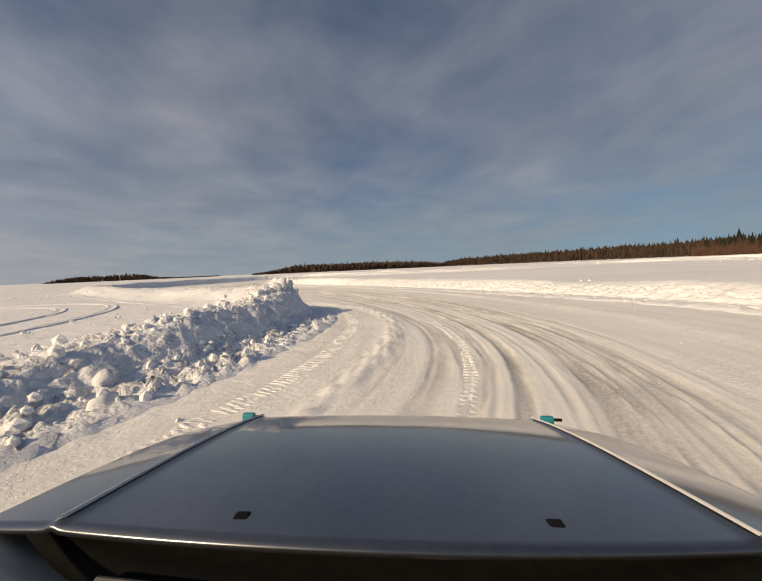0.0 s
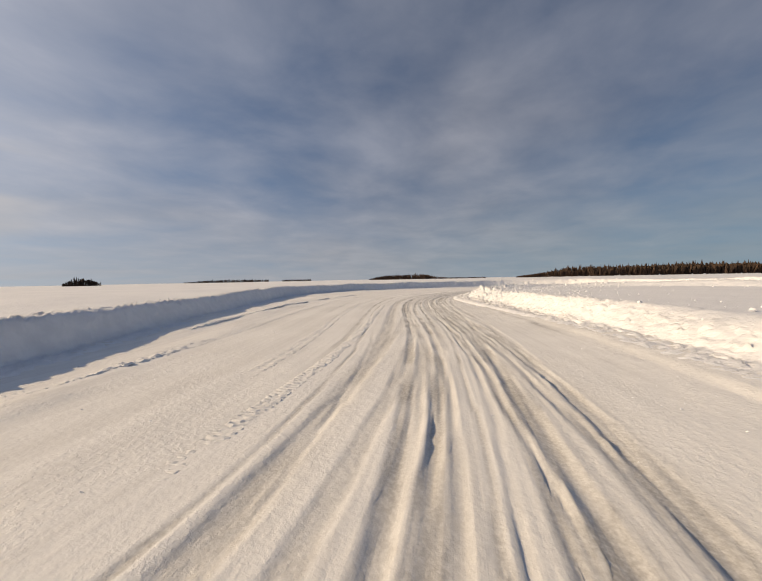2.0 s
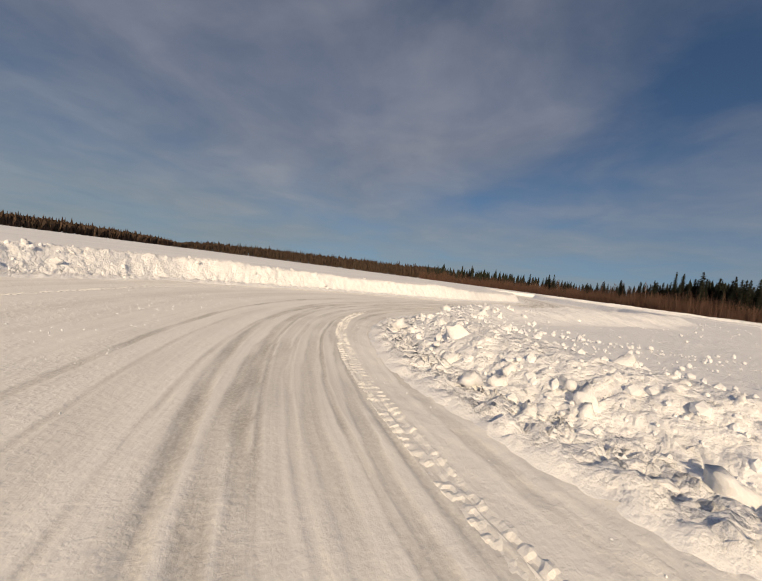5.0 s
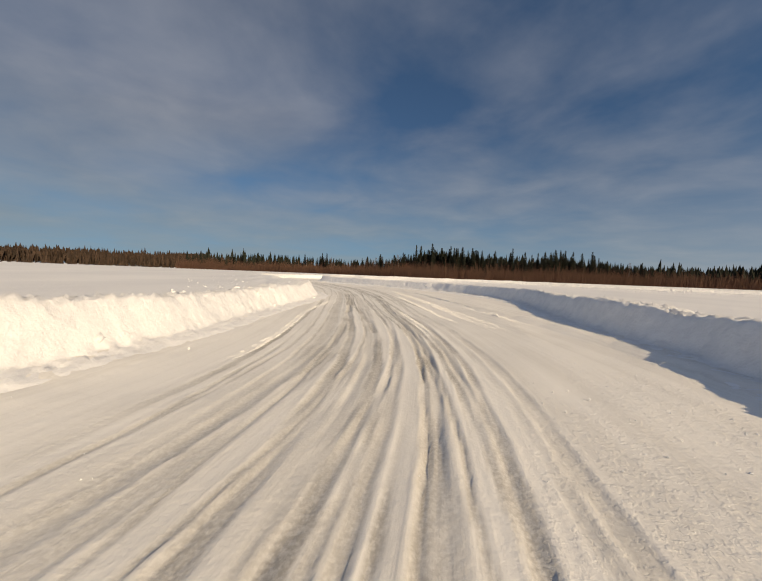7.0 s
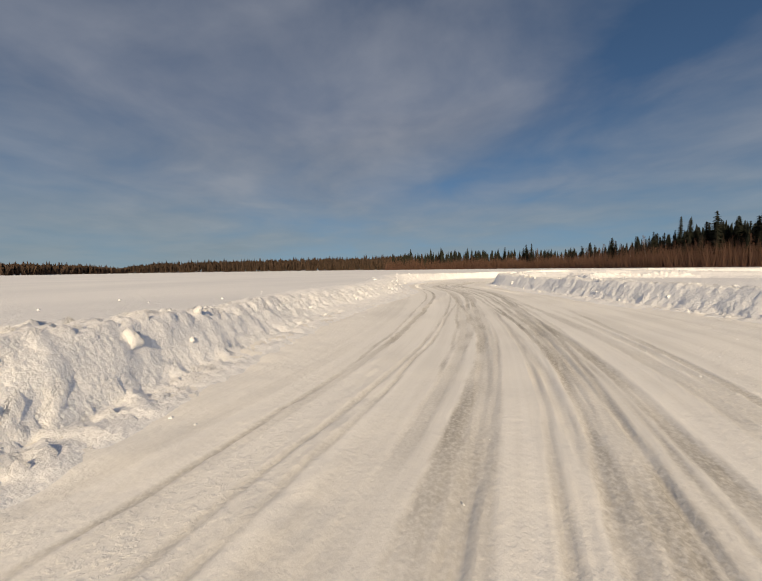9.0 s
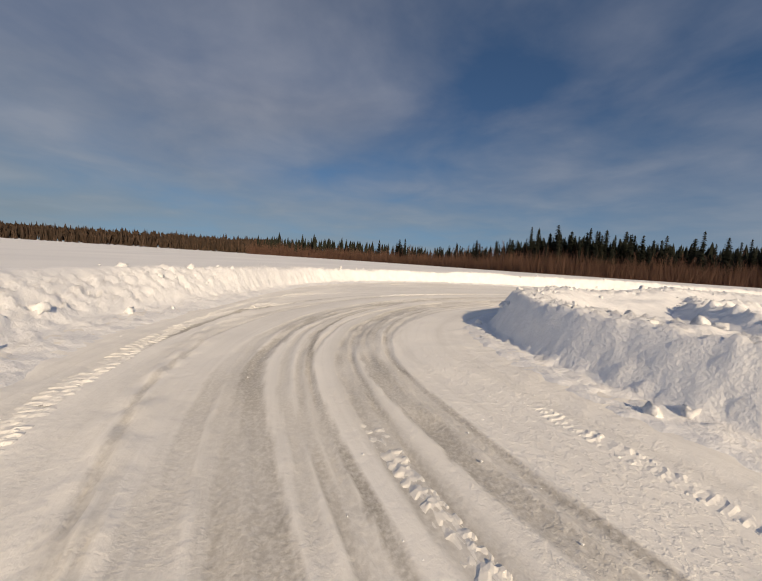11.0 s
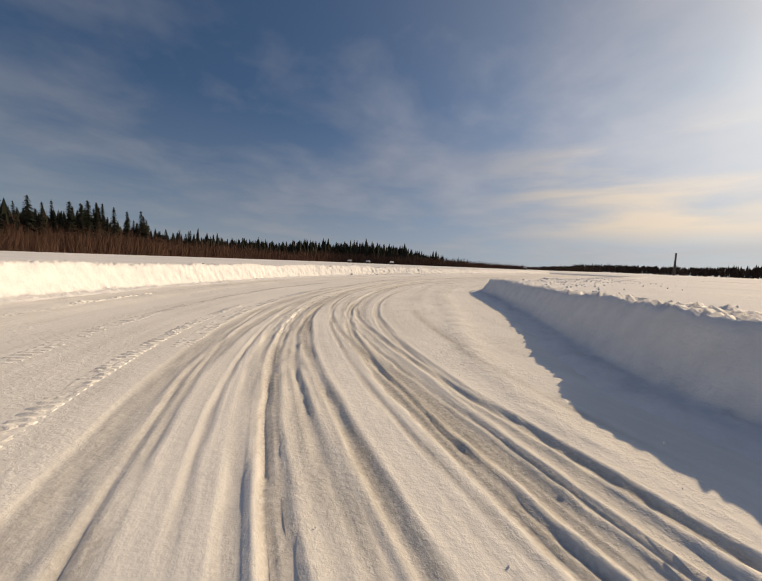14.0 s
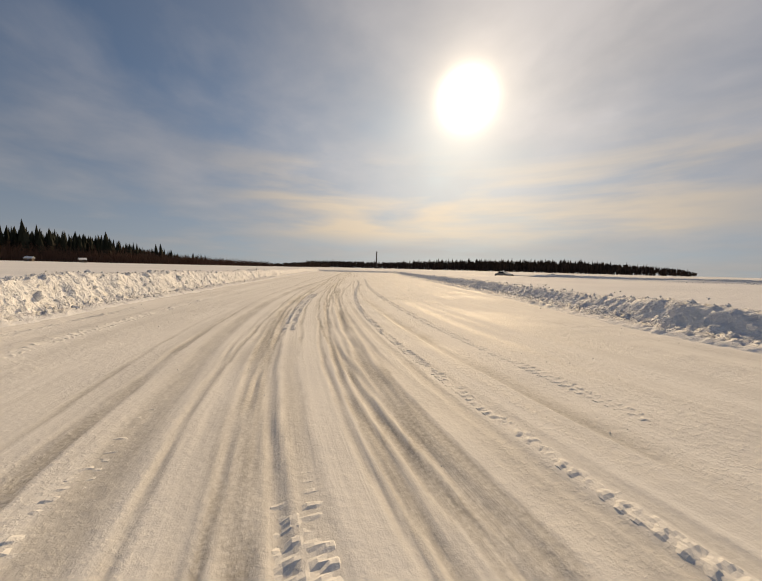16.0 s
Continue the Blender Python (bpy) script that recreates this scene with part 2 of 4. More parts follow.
def value_noise(x, y, seed=0):
    ix, iy = np.floor(x), np.floor(y)
    fx, fy = x - ix, y - iy
    fx, fy = fx * fx * (3 - 2 * fx), fy * fy * (3 - 2 * fy)
    a, b = hashed(ix, iy, seed), hashed(ix + 1, iy, seed)
    c, d = hashed(ix, iy + 1, seed), hashed(ix + 1, iy + 1, seed)
    return (a + (b - a) * fx) * (1 - fy) + (c + (d - c) * fx) * fy


def fbm(x, y, seed=0, octaves=4):
    total, amp, norm = 0.0, 1.0, 0.0
    for k in range(octaves):
        total = total + amp * value_noise(x * 2 ** k + 17.3 * k, y * 2 ** k - 9.1 * k, seed + k)
        norm += amp
        amp *= 0.5
    return total / norm * 2 - 1


def clods(x, y, seed=0):
    """Rounded lumps with creases between them: 1 in a lump's middle, 0 in the crease."""
    ix, iy = np.floor(x), np.floor(y)
    best, tall = np.full(np.shape(x), 9.0), np.zeros(np.shape(x))
    for dx in (-1, 0, 1):
        for dy in (-1, 0, 1):
            cx, cy = ix + dx, iy + dy
            px, py = cx + 0.15 + 0.7 * hashed(cx, cy, seed), cy + 0.15 + 0.7 * hashed(cx, cy, seed + 5)
            d = np.hypot(x - px, y - py)
            hit = d < best
            best = np.where(hit, d, best)
            tall = np.where(hit, hashed(cx, cy, seed + 9), tall)
    return np.clip(1.0 - best * 1.25, 0, 1) ** 0.6 * (0.35 + 0.65 * tall)


def smooth(a, b, x):
    t = np.clip((x - a) / (b - a), 0, 1)
    return t * t * (3 - 2 * t)


def curve_through(points, step):
    """Even steps along a Catmull-Rom curve through points (any number of columns; the first two are x and y)."""
    p = np.array(points, float)
    p = np.vstack([2 * p[0] - p[1], p, 2 * p[-1] - p[-2]])
    out = []
    for k in range(1, len(p) - 2):
        t = np.linspace(0, 1, 24, endpoint=False)[:, None]
        a, b, c, d = p[k - 1:k + 3]
        out.append(0.5 * (2 * b + (c - a) * t + (2 * a - 5 * b + 4 * c - d) * t ** 2 + (3 * b - a - 3 * c + d) * t ** 3))
    out = np.vstack(out + [p[-2:-1]])
    run = np.r_[0, np.cumsum(np.hypot(*np.diff(out[:, :2], axis=0).T))]
    s = np.arange(0, run[-1], step)
    return np.stack([np.interp(s, run, out[:, k]) for k in range(out.shape[1])], 1), s


def right_of(line):
    d = np.gradient(line[:, :2], axis=0)
    d /= np.linalg.norm(d, axis=1)[:, None]
    return np.stack([d[:, 1], -d[:, 0]], 1)


def sheet_mesh(name, X, Y, Z, mat, uv=None):
    """A mesh from a grid of places (rows x columns)."""
    r, c = X.shape
    me = bpy.data.meshes.new(name)
    me.vertices.add(r * c)
    me.vertices.foreach_set("co", np.stack([X, Y, Z], -1).astype(np.float32).ravel())
    k = np.arange(r * c).reshape(r, c)
    quads = np.stack([k[:-1, :-1], k[:-1, 1:], k[1:, 1:], k[1:, :-1]], -1).reshape(-1, 4)
    me.loops.add(quads.size)
    me.polygons.add(len(quads))
    me.loops.foreach_set("vertex_index", quads.ravel().astype(np.int32))
    me.polygons.foreach_set("loop_start", (np.arange(len(quads)) * 4).astype(np.int32))
    me.polygons.foreach_set("use_smooth", np.ones(len(quads), bool))
    if uv is not None:
        layer = me.uv_layers.new(name="along")
        flat_uv = np.stack(uv, -1).reshape(-1, 2)[quads.ravel()]
        layer.data.foreach_set("uv", flat_uv.astype(np.float32).ravel())
    me.materials.append(mat)
    me.update(calc_edges=True)
    me.validate()
    return me


# feet of the two snow banks along the track: x, y, crest height, lumpiness
LEFT = [(-5.4, -5.5, 0.5, 0.9), (-4.3, -1.5, 0.5, 1), (-3.7, 1.7, 0.52, 1), (-2.7, 4.6, 0.62, 0.9), (-1.9, 7.9, 0.88, 0.75), (-2.2, 10.5, 1.0, 0.55),
        (-4.3, 13, 0.95, 0.6), (-8.2, 16, 0.85, 0.3), (-14, 20.5, 0.8, 0.3), (-21.5, 26.8, 0.8, 0.35), (-28, 32.5, 0.85, 0.4), (-31.5, 38.5, 0.9, 0.5),
        (-32.3, 46.5, 0.9, 0.5), (-30.2, 53, 0.9, 0.5), (-27, 59, 0.9, 0.5), (-22.5, 64.6, 0.9, 0.6), (-16.5, 67.6, 0.9, 0.6), (-11, 67.8, 0.9, 0.5),
        (-5, 67.2, 0.85, 0.3), (1, 66, 0.85, 0.25), (6, 65.6, 0.74, 0.15), (11, 66, 0.72, 0.15), (15, 66, 0.72, 0.2), (18.5, 66.5, 0.75, 0.3),
        (21.5, 68, 0.8, 0.5), (25.5, 70.6, 0.7, 0.25), (30, 73, 0.74, 0.18), (35, 74.9, 0.78, 0.14), (38.3, 76.3, 0.82, 0.12), (41.5, 79.2, 0.85, 0.12),
        (45, 81.8, 0.85, 0.12), (49, 83.1, 0.85, 0.15), (54, 84.2, 0.75, 0.2), (58, 84, 0.75, 0.2), (63, 82, 0.78, 0.2), (67.5, 78.5, 0.82, 0.2),
        (70.5, 74.6, 0.85, 0.22), (73, 69, 0.88, 0.25), (74.2, 63, 0.9, 0.25), (74.4, 57, 0.9, 0.28), (73.6, 48, 0.9, 0.35), (71.5, 42, 0.9, 0.45),
        (68.5, 34.5, 0.9, 0.8), (63, 23, 0.9, 0.7), (52, 0, 0.8, 0.6), (40, -24, 0.8, 0.6), (28, -46, 0.8, 0.6)]
RIGHT = [(13, -6, 0.55, 0.5), (11.4, -1, 0.55, 0.5), (10, 4, 0.55, 0.5), (8.6, 9.5, 0.55, 0.4), (6.2, 14, 0.55, 0.25), (3.8, 18.2, 0.55, 0.2),
         (1.5, 21.8, 0.57, 0.25), (-1, 25, 0.6, 0.3), (-5.5, 30.1, 0.65, 0.6), (-10, 34.3, 0.66, 0.9), (-13, 37.2, 0.66, 1), (-14.6, 39.8, 0.66, 1),
         (-15.5, 42.8, 0.66, 1), (-15.9, 46.5, 0.66, 1), (-15.8, 50.5, 0.66, 1), (-15.3, 54, 0.66, 1), (-14, 56.6, 0.62, 1), (-11.4, 58.6, 0.62, 0.9),
         (-7, 58.9, 0.75, 0.6), (-1, 57.2, 0.8, 0.4), (5, 55.7, 0.8, 0.3), (9.1, 55.5, 0.8, 0.3), (13.4, 55.2, 0.8, 0.35), (18.5, 54.6, 0.8, 0.4),
         (23.5, 55.6, 0.75, 0.5), (28.5, 58.2, 0.75, 0.5), (33.4, 62.2, 0.75, 0.5), (37.5, 66.2, 0.75, 0.5), (40.4, 68.9, 0.78, 0.4), (42.6, 70.9, 0.8, 0.35), (44.5, 72.5, 0.82, 0.25), (46.1, 74.0, 0.85, 0.2),
         (47.8, 75.1, 0.88, 0.2), (49.6, 75.6, 0.9, 0.2), (51.4, 75.3, 0.9, 0.2), (53.0, 74.4, 0.86, 0.2), (54.4, 72.9, 0.86, 0.2), (55.8, 71.3, 0.9, 0.2), (57.4, 70.0, 0.98, 0.25), (58.9, 68.6, 1.02, 0.3),
         (59.9, 66.5, 0.95, 0.25), (60.0, 63.6, 0.88, 0.25), (60.0, 60.1, 0.82, 0.25), (60.1, 56.8, 0.75, 0.3), (60.4, 52, 0.72, 0.5), (57.4, 48, 0.65, 0.7), (55.3, 43.5, 0.65, 0.8), (49.8, 35, 0.6, 0.8), (40, 18.5, 0.6, 0.7),
         (28, -2, 0.6, 0.6), (16, -22, 0.6, 0.6), (4, -43, 0.6, 0.6)]
# the line that the cars take, from before the start to beyond the end
LINE = ([(-3.4, -5.0), (-1.6, -2.2)] + [(x, y) for t, x, y, *rest in DRIVE if t not in (5.2, 7.3, 8.2, 10.3)]
        + [(63.6, 38.5), (58.6, 28), (52.5, 17), (44, 1), (33, -19), (22, -40)])
FIELD = 0.40

left, left_s = curve_through(LEFT, 0.086)
right, right_s = curve_through(RIGHT, 0.080)
line, line_s = curve_through(LINE, 0.14)
for _ in range(980):
    line[1:-1] = 0.25 * line[:-2] + 0.5 * line[1:-1] + 0.25 * line[2:]


def reach(origin, way, edge):
    """How far from each origin, along way, the edge is met."""
    a, b = edge[:-8:8, :2], edge[8::8, :2]
    out = np.full(len(origin), 12.0)
    for k in range(len(origin)):
        e, g, v = b - a, a - origin[k], way[k]
        den = v[0] * e[:, 1] - v[1] * e[:, 0]
        den = np.where(np.abs(den) < 1e-9, 1e-9, den)
        far = (g[:, 0] * e[:, 1] - g[:, 1] * e[:, 0]) / den
        u = (g[:, 0] * v[1] - g[:, 1] * v[0]) / den
        ok = far[(u >= 0) & (u <= 1) & (far > 0.3)]
        if len(ok):
            out[k] = min(ok.min(), 22.0)
    return out


side = right_of(line)
to_right = reach(line[::6], side[::6], right)
to_left = reach(line[::6], -side[::6], left)
kernel = np.ones(9) / 9


def eased(v):
    v = np.convolve(np.pad(v, 4, mode="edge"), kernel, "valid")
    return np.interp(np.arange(len(line)), np.arange(len(v)) * 6, v)


to_right, to_left = eased(to_right), eased(to_left)

# ---- the track ----


TREADS = [(-6.4, 44, 92, 0.8), (-5.3, 20, 75, 0.8), (-3.3, 2, 24, 0.7), (-0.4, 7, 22, 0.8), (-2.2, 26, 46, 1.2), (-3.2, 28, 60, 1.1), (-4.2, 38, 64, 0.9), (0.9, 62, 80, 1.0),
          (-7.6, 34, 72, 0.8), (-2.0, 92, 108, 0.9), (1.1, 95, 104, 0.9), (2.9, 96, 124, 1.0), (1.9, 97, 112, 1.0), (3.9, 96, 120, 1.1), (4.8, 97, 118, 1.0), (0.9, 132, 140, 0.8), (3.3, 128, 140, 0.8), (-1.2, 135, 148, 1.0), (-2.8, 134, 152, 0.8), (-1.6, 50, 64, 1.0), (-2.5, 48, 68, 0.9),
          (-1.1, 147, 160, 1.3), (-1.7, 157, 174, 1.4), (-0.9, 165, 184, 1.3), (-1.5, 184, 206, 1.4), (0.1, 166, 178, 1.1), (-2.8, 160, 184, 0.9), (-3.8, 180, 208, 0.9), (-5.4, 150, 200, 0.7), (0.1, 184, 206, 1.0),
          (2.3, 184, 226, 0.8), (3.5, 186, 230, 0.7)]
# low steps where one pass of the plough ended: offset, from, to, height
STEPS = [(-6.9, 30, 74, 0.08), (-8.6, 34, 70, 0.10), (-11.5, 36, 64, 0.14), (-5.0, 150, 196, 0.06), (3.6, 8, 40, -0.06), (4.9, 86, 128, -0.09)]


def track_height(s, off, X, Y, left_gap, right_gap):
    """Height and wear of the track, s metres along its line and off metres to the right of it."""
    Z = 0.022 * fbm(X * 0.35, Y * 0.35, 3) + 0.010 * fbm(X * 1.6, Y * 1.6, 21, 2)
    ruts = np.random.default_rng(11)
    wear = np.zeros(off.shape)
    a1 = s[:, :1]
    nil = a1 * 0
    crumble = fbm(X * 11.0, Y * 11.0, 300, 2)
    busy = 0.65 + 0.35 * smooth(78, 100, a1) * (1 - 0.35 * smooth(168, 190, a1)) + 0.25 * smooth(34, 24, a1)
    for k in range(44):
        c = ruts.normal(0.3, 1.15)
        wide, deep = 0.030 + 0.075 * ruts.random() ** 1.6, 0.008 + 0.010 * ruts.random() ** 1.5
        dark = ruts.uniform(0.35, 1.0)
        at = c + 0.6 * smooth(122, 136, a1) * (1 - smooth(180, 190, a1)) + 0.8 * fbm(a1 * 0.045, nil + 3.7 * k, 40 + k, 2) + 0.04 * fbm(a1 * 0.9, nil + k, 45 + k, 2)
        live = busy * smooth(0.38, 0.58, value_noise(a1 * 0.07, nil + 5.1 * k, 70 + k)) * (0.35 + 0.9 * value_noise(a1 * 1.7, nil, 300 + k))
        near = np.abs(off - at) < 4.5 * wide
        d = (np.abs(off - at) / wide)[near] + 0.35 * crumble[near]
        n = np.broadcast_to(live, off.shape)[near]
        Z[near] += n * deep * (0.45 * smooth(1.0, 1.3, d) * smooth(2.6, 1.4, d) * (1 + 0.9 * crumble[near]) - smooth(1.2, 0.75, d) * (1 + 0.5 * crumble[near]))
        wear[near] = np.maximum(wear[near], np.clip(1.5 * n, 0, 1) * smooth(1.35, 0.8, d) * dark)
    # broad dirty wheel lanes
    for k, c in enumerate((-1.1, 0.5, 1.7)):
        at = c + 0.7 * fbm(a1 * 0.03, nil + 8.2 * k, 140 + k, 2)
        live = smooth(0.4, 0.62, value_noise(a1 * 0.04, nil + 6.3 * k, 150 + k))
        lane = live * np.exp(-((off - at) / 0.17) ** 4)
        Z = Z - 0.016 * lane + 0.012 * lane * crumble
        wear = np.maximum(wear, 0.55 * lane)
    for k, (c, a, b, h) in enumerate(STEPS):
        at = c + 0.5 * fbm(a1 * 0.06, nil + 4.4 * k, 170 + k, 2)
        live = np.minimum(smooth(a, a + 6, a1), smooth(b, b - 6, a1))
        far = (at - off) if h > 0 else (off - at)
        Z = Z + live * abs(h) * smooth(-0.06, 0.08, far) * np.exp(-np.clip(far, 0, None) / 0.9) * (1 + 0.5 * crumble)
    # loose snow pushed towards the banks
    for edge, sign in ((left_gap, 1), (right_gap, 2)):
        apron = np.exp(-np.clip(edge, 0, None) / 0.7)
        Z = Z + apron * (0.10 * clods(X * 4.5, Y * 4.5, 51 + sign) + 0.04 * fbm(X * 1.5, Y * 1.5, 55 + sign))
        roll = np.exp(-((edge - 2.1 - 0.5 * fbm(a1 * 0.07, nil + sign, 61, 2)) / 0.22) ** 2)
        Z = Z + roll * smooth(0.5, 0.65, value_noise(a1 * 0.05, nil + 9 * sign, 63)) * (0.01 + 0.09 * clods(X * 5, Y * 5, 65))
        Z = Z - 0.5 * smooth(0.55, 0.9, -edge)
    return Z, wear


def build_track():
    # closer steps in the middle of the track, where the ruts are
    in_left, in_right = np.minimum(2.8, 0.75 * to_left)[:, None], np.minimum(2.8, 0.75 * to_right)[:, None]
    f = np.linspace(-1, 1, 186)[None, :]
    inner = np.where(f < 0, f * in_left, f * in_right)
    g = (np.arange(1, 19) / 18)[None, :]
    g = 0.55 * g + 0.45 * g ** 2
    off = np.hstack([(-in_left - g * (to_left[:, None] + 0.9 - in_left))[:, ::-1], inner, in_right + g * (to_right[:, None] + 0.9 - in_right)])
    s = np.broadcast_to(line_s[:len(line), None], off.shape)
    X = line[:, 0:1] + side[:, 0:1] * off
    Y = line[:, 1:2] + side[:, 1:2] * off
    Z, wear = track_height(s, off, X, Y, to_left[:, None] + off, to_right[:, None] - off)
    me = sheet_mesh("track", X, Y, Z, M_ROAD, (s, off))
    me.attributes.new("wear", "FLOAT", "POINT").data.foreach_set("value", wear.astype(np.float32).ravel())
    track = tagged(new("track", me), "rutted ice track of packed greyish snow with tyre ruts", "track", kind="structure")
    # ladders of clods pressed up by tyre treads
    for k, (c, a, b, strong) in enumerate(TREADS):
        b = min(b, line_s[len(line) - 1] - 1)
        ss = np.arange(a, b, 0.026)
        w_ = (np.array([-0.22, -0.17, -0.12, -0.06, -0.012, 0.012, 0.06, 0.12, 0.17, 0.22]) * (0.56 + 0.16 * (k % 3)))[None, :]
        at = c + 0.9 * fbm(ss * 0.03, ss * 0 + 2.3 * k, 90 + k, 2)
        tl, tr = np.interp(ss, line_s[:len(line)], to_left), np.interp(ss, line_s[:len(line)], to_right)
        at = np.clip(at, -tl + 1.2, tr - 1.2)[:, None]
        off = at + w_
        S = np.broadcast_to(ss[:, None], off.shape)
        nx, ny = [np.interp(ss, line_s[:len(line)], side[:, q])[:, None] for q in (0, 1)]
        cx, cy = [np.interp(ss, line_s[:len(line)], line[:, q])[:, None] for q in (0, 1)]
        X, Y = cx + nx * off, cy + ny * off
        Z, wear = track_height(S, off, X, Y, tl[:, None] + off, tr[:, None] - off)
        half = np.where(w_ > 0, 0.5, 0.0) * (1 if k % 4 == 1 else 0)
        beat = S * (10.5 - 0.9 * (k % 4)) + np.abs(w_) * (3.4 if k % 3 == 0 else -2.2 if k % 3 == 1 else 0.6) + half + 0.3 * fbm(S * 2.2, off * 4, 77 + k, 2)
        lug = smooth(-0.15, 0.25, np.sin(beat * 2 * np.pi)) * (0.15 + 0.85 * smooth(0.25, 0.65, value_noise(S * 6.0, off * 12, 33 + k)))
        live = smooth(0.04, 0.22, value_noise(S * 0.11, S * 0 + 1.7 * k, 95 + k)) * np.minimum(smooth(a, a + 3, S), smooth(b, b - 3, S))
        rim = smooth(0.21, 0.16, np.abs(w_) / (0.56 + 0.16 * (k % 3))) + 0 * S
        Z = Z + 0.006 - 0.046 * (1 - rim) + live * rim * ((0.014 * strong * lug + 0.008 * fbm(X * 24, Y * 24, 610 + k, 2)) * (1 - 0.75 * (k % 2) * np.exp(-(w_ / 0.03) ** 2)) - 0.006) - 0.035 * (1 - live)
        part_mesh = sheet_mesh("tread_marks", X, Y, Z, M_ROAD, (S, off))
        part_mesh.polygons.foreach_set("use_smooth", [False] * len(part_mesh.polygons))
        ob = new("tread_marks", part_mesh)
        ob.parent = track
    return track


build_track()

# ---- the snow banks ----


CLOD_MESHES, BANKS = [], []


def build_bank(name, edge, run, sign, seed, label, stretch, gentle):
    """sign: 1 where the field lies to the right of the line's way, -1 to the left."""
    out = right_of(edge) * sign
    for _ in range(30):
        out[1:-1] = 0.25 * out[:-2] + 0.5 * out[1:-1] + 0.25 * out[2:]
    out /= np.linalg.norm(out, axis=1)[:, None]
    d = np.r_[np.linspace(-0.75, 0.0, 8, endpoint=False), np.linspace(0.0, 1.25, 22, endpoint=False), np.linspace(1.25, 3.6, 20)][None, :]
    s = run[:len(edge), None]
    crest, rough = edge[:, 2:3], edge[:, 3:4]
    D = np.broadcast_to(d, (len(edge), d.shape[1]))
    S = np.broadcast_to(s, D.shape)
    X0, Y0 = edge[:, 0:1] + out[:, 0:1] * D, edge[:, 1:2] + out[:, 1:2] * D
    tall = crest * (1 + 0.16 * fbm(S * 0.35, S * 0 + seed, seed, 3))
    ease = gentle(edge[:, 0:1], edge[:, 1:2])
    face = 0.45 + 0.40 * rough + 1.3 * ease + 0.16 * fbm(S * 0.5, S * 0 + 7, seed + 1, 2)
    up = smooth(0, 1, D / face)
    down = FIELD + (tall - FIELD) * (1 - smooth(1.0, 2.9, D - 0.6 * ease + 0.4 * fbm(S * 0.4, D, seed + 2, 2)))
    Z = np.where(D < face, tall * up, down)
    Z = np.where(D < 0, 0.0, Z)
    fine = 2.3 if sign > 0 else 2.1
    big = clods(X0 * 2.7 * fine, Y0 * 2.7 * fine, seed + 3)
    mid = clods(X0 * 5.2 * fine + 3, Y0 * 5.2 * fine, seed + 4)
    small = clods(X0 * 9.5, Y0 * 9.5 + 5, seed + 5)
    zone = smooth(-0.6, -0.05, D) * (1 - 0.9 * smooth(1.5, 3.3, D))
    low = smooth(-0.75, -0.3, D) * (1 - smooth(0.1, 0.5, D))
    Z = Z + zone * rough * (((0.30 if sign < 0 else 0.22) * big + 0.16 * mid) / fine + 0.07 * small - 0.20 / fine)
    Z = Z + zone * (1 - rough) * (0.05 * fbm(X0 * 1.6, Y0 * 1.6, seed + 6) + (0.17 * mid + 0.10 * small - 0.05) * smooth(0.35, 0.6, D) * (1 - smooth(0.9, 1.7, D)) + 0.012 * small)
    Z = Z + low * (0.13 * mid + 0.11 * small) * (0.5 + 0.5 * rough)
    Z = Z - 0.06 * (1 - smooth(-0.75, -0.5, D)) - 0.25 * smooth(3.2, 3.6, D)
    # push the face in and out so that clods stand proud of it
    push = zone * ((0.13 if sign < 0 else 0.085) * rough + 0.012) * (fbm(S * 2.6, Z * 3.4, seed + 8, 3) + 0.7 * mid - 0.3)
    X, Y = X0 - out[:, 0:1] * push, Y0 - out[:, 1:2] * push
    ends = smooth(0, 1.5, S) * smooth(0, 1.5, S[-1, 0] - S)
    Z = np.where(Z > 0, Z * ends, Z)
    if sign > 0:
        X, Y, Z = X[:, ::-1], Y[:, ::-1], Z[:, ::-1]
    me = sheet_mesh(name, X, Y, Z, M_BANK)
    me.attributes.new("cloddy", "FLOAT", "POINT").data.foreach_set("value", (smooth(0.3, 0.8, rough) * zone + 0.35 * low * (0.3 + 0.7 * rough)).astype(np.float32)[:, ::-sign].ravel())
    bank = tagged(new(name, me), label, "snow bank")
    BANKS.append((X, Y, Z, rough[:, 0]))
    # loose clods lying on the crest and at the foot
    pick = np.random.default_rng(seed)
    placed = 0
    while placed < 290:
        i, j = pick.integers(40, X.shape[0] - 40), pick.integers(3, X.shape[1] - 3)
        x, y, z = X[i, j], Y[i, j], Z[i, j]
        keen = max(edge[i, 3], 0.4)
        dist = d[0, ::-1][j] if sign > 0 else d[0, j]
        if not stretch(x, y) or pick.random() > keen or dist > 2.4 or dist < -0.35 or (dist < 0.5 and pick.random() < 0.45):
            continue
        size = 0.045 + 0.10 * pick.random() ** 2 * (0.5 + keen)
        ob = new("clod", CLOD_MESHES[pick.integers(len(CLOD_MESHES))])
        ob.parent = bank
        ob.matrix_basis = Matrix.LocRotScale((x, y, z + size * 0.05), Euler(pick.uniform(0, 6.28, 3)), (size, size * pick.uniform(0.7, 1.1), size * pick.uniform(0.6, 1.0)))
        placed += 1
    return bank




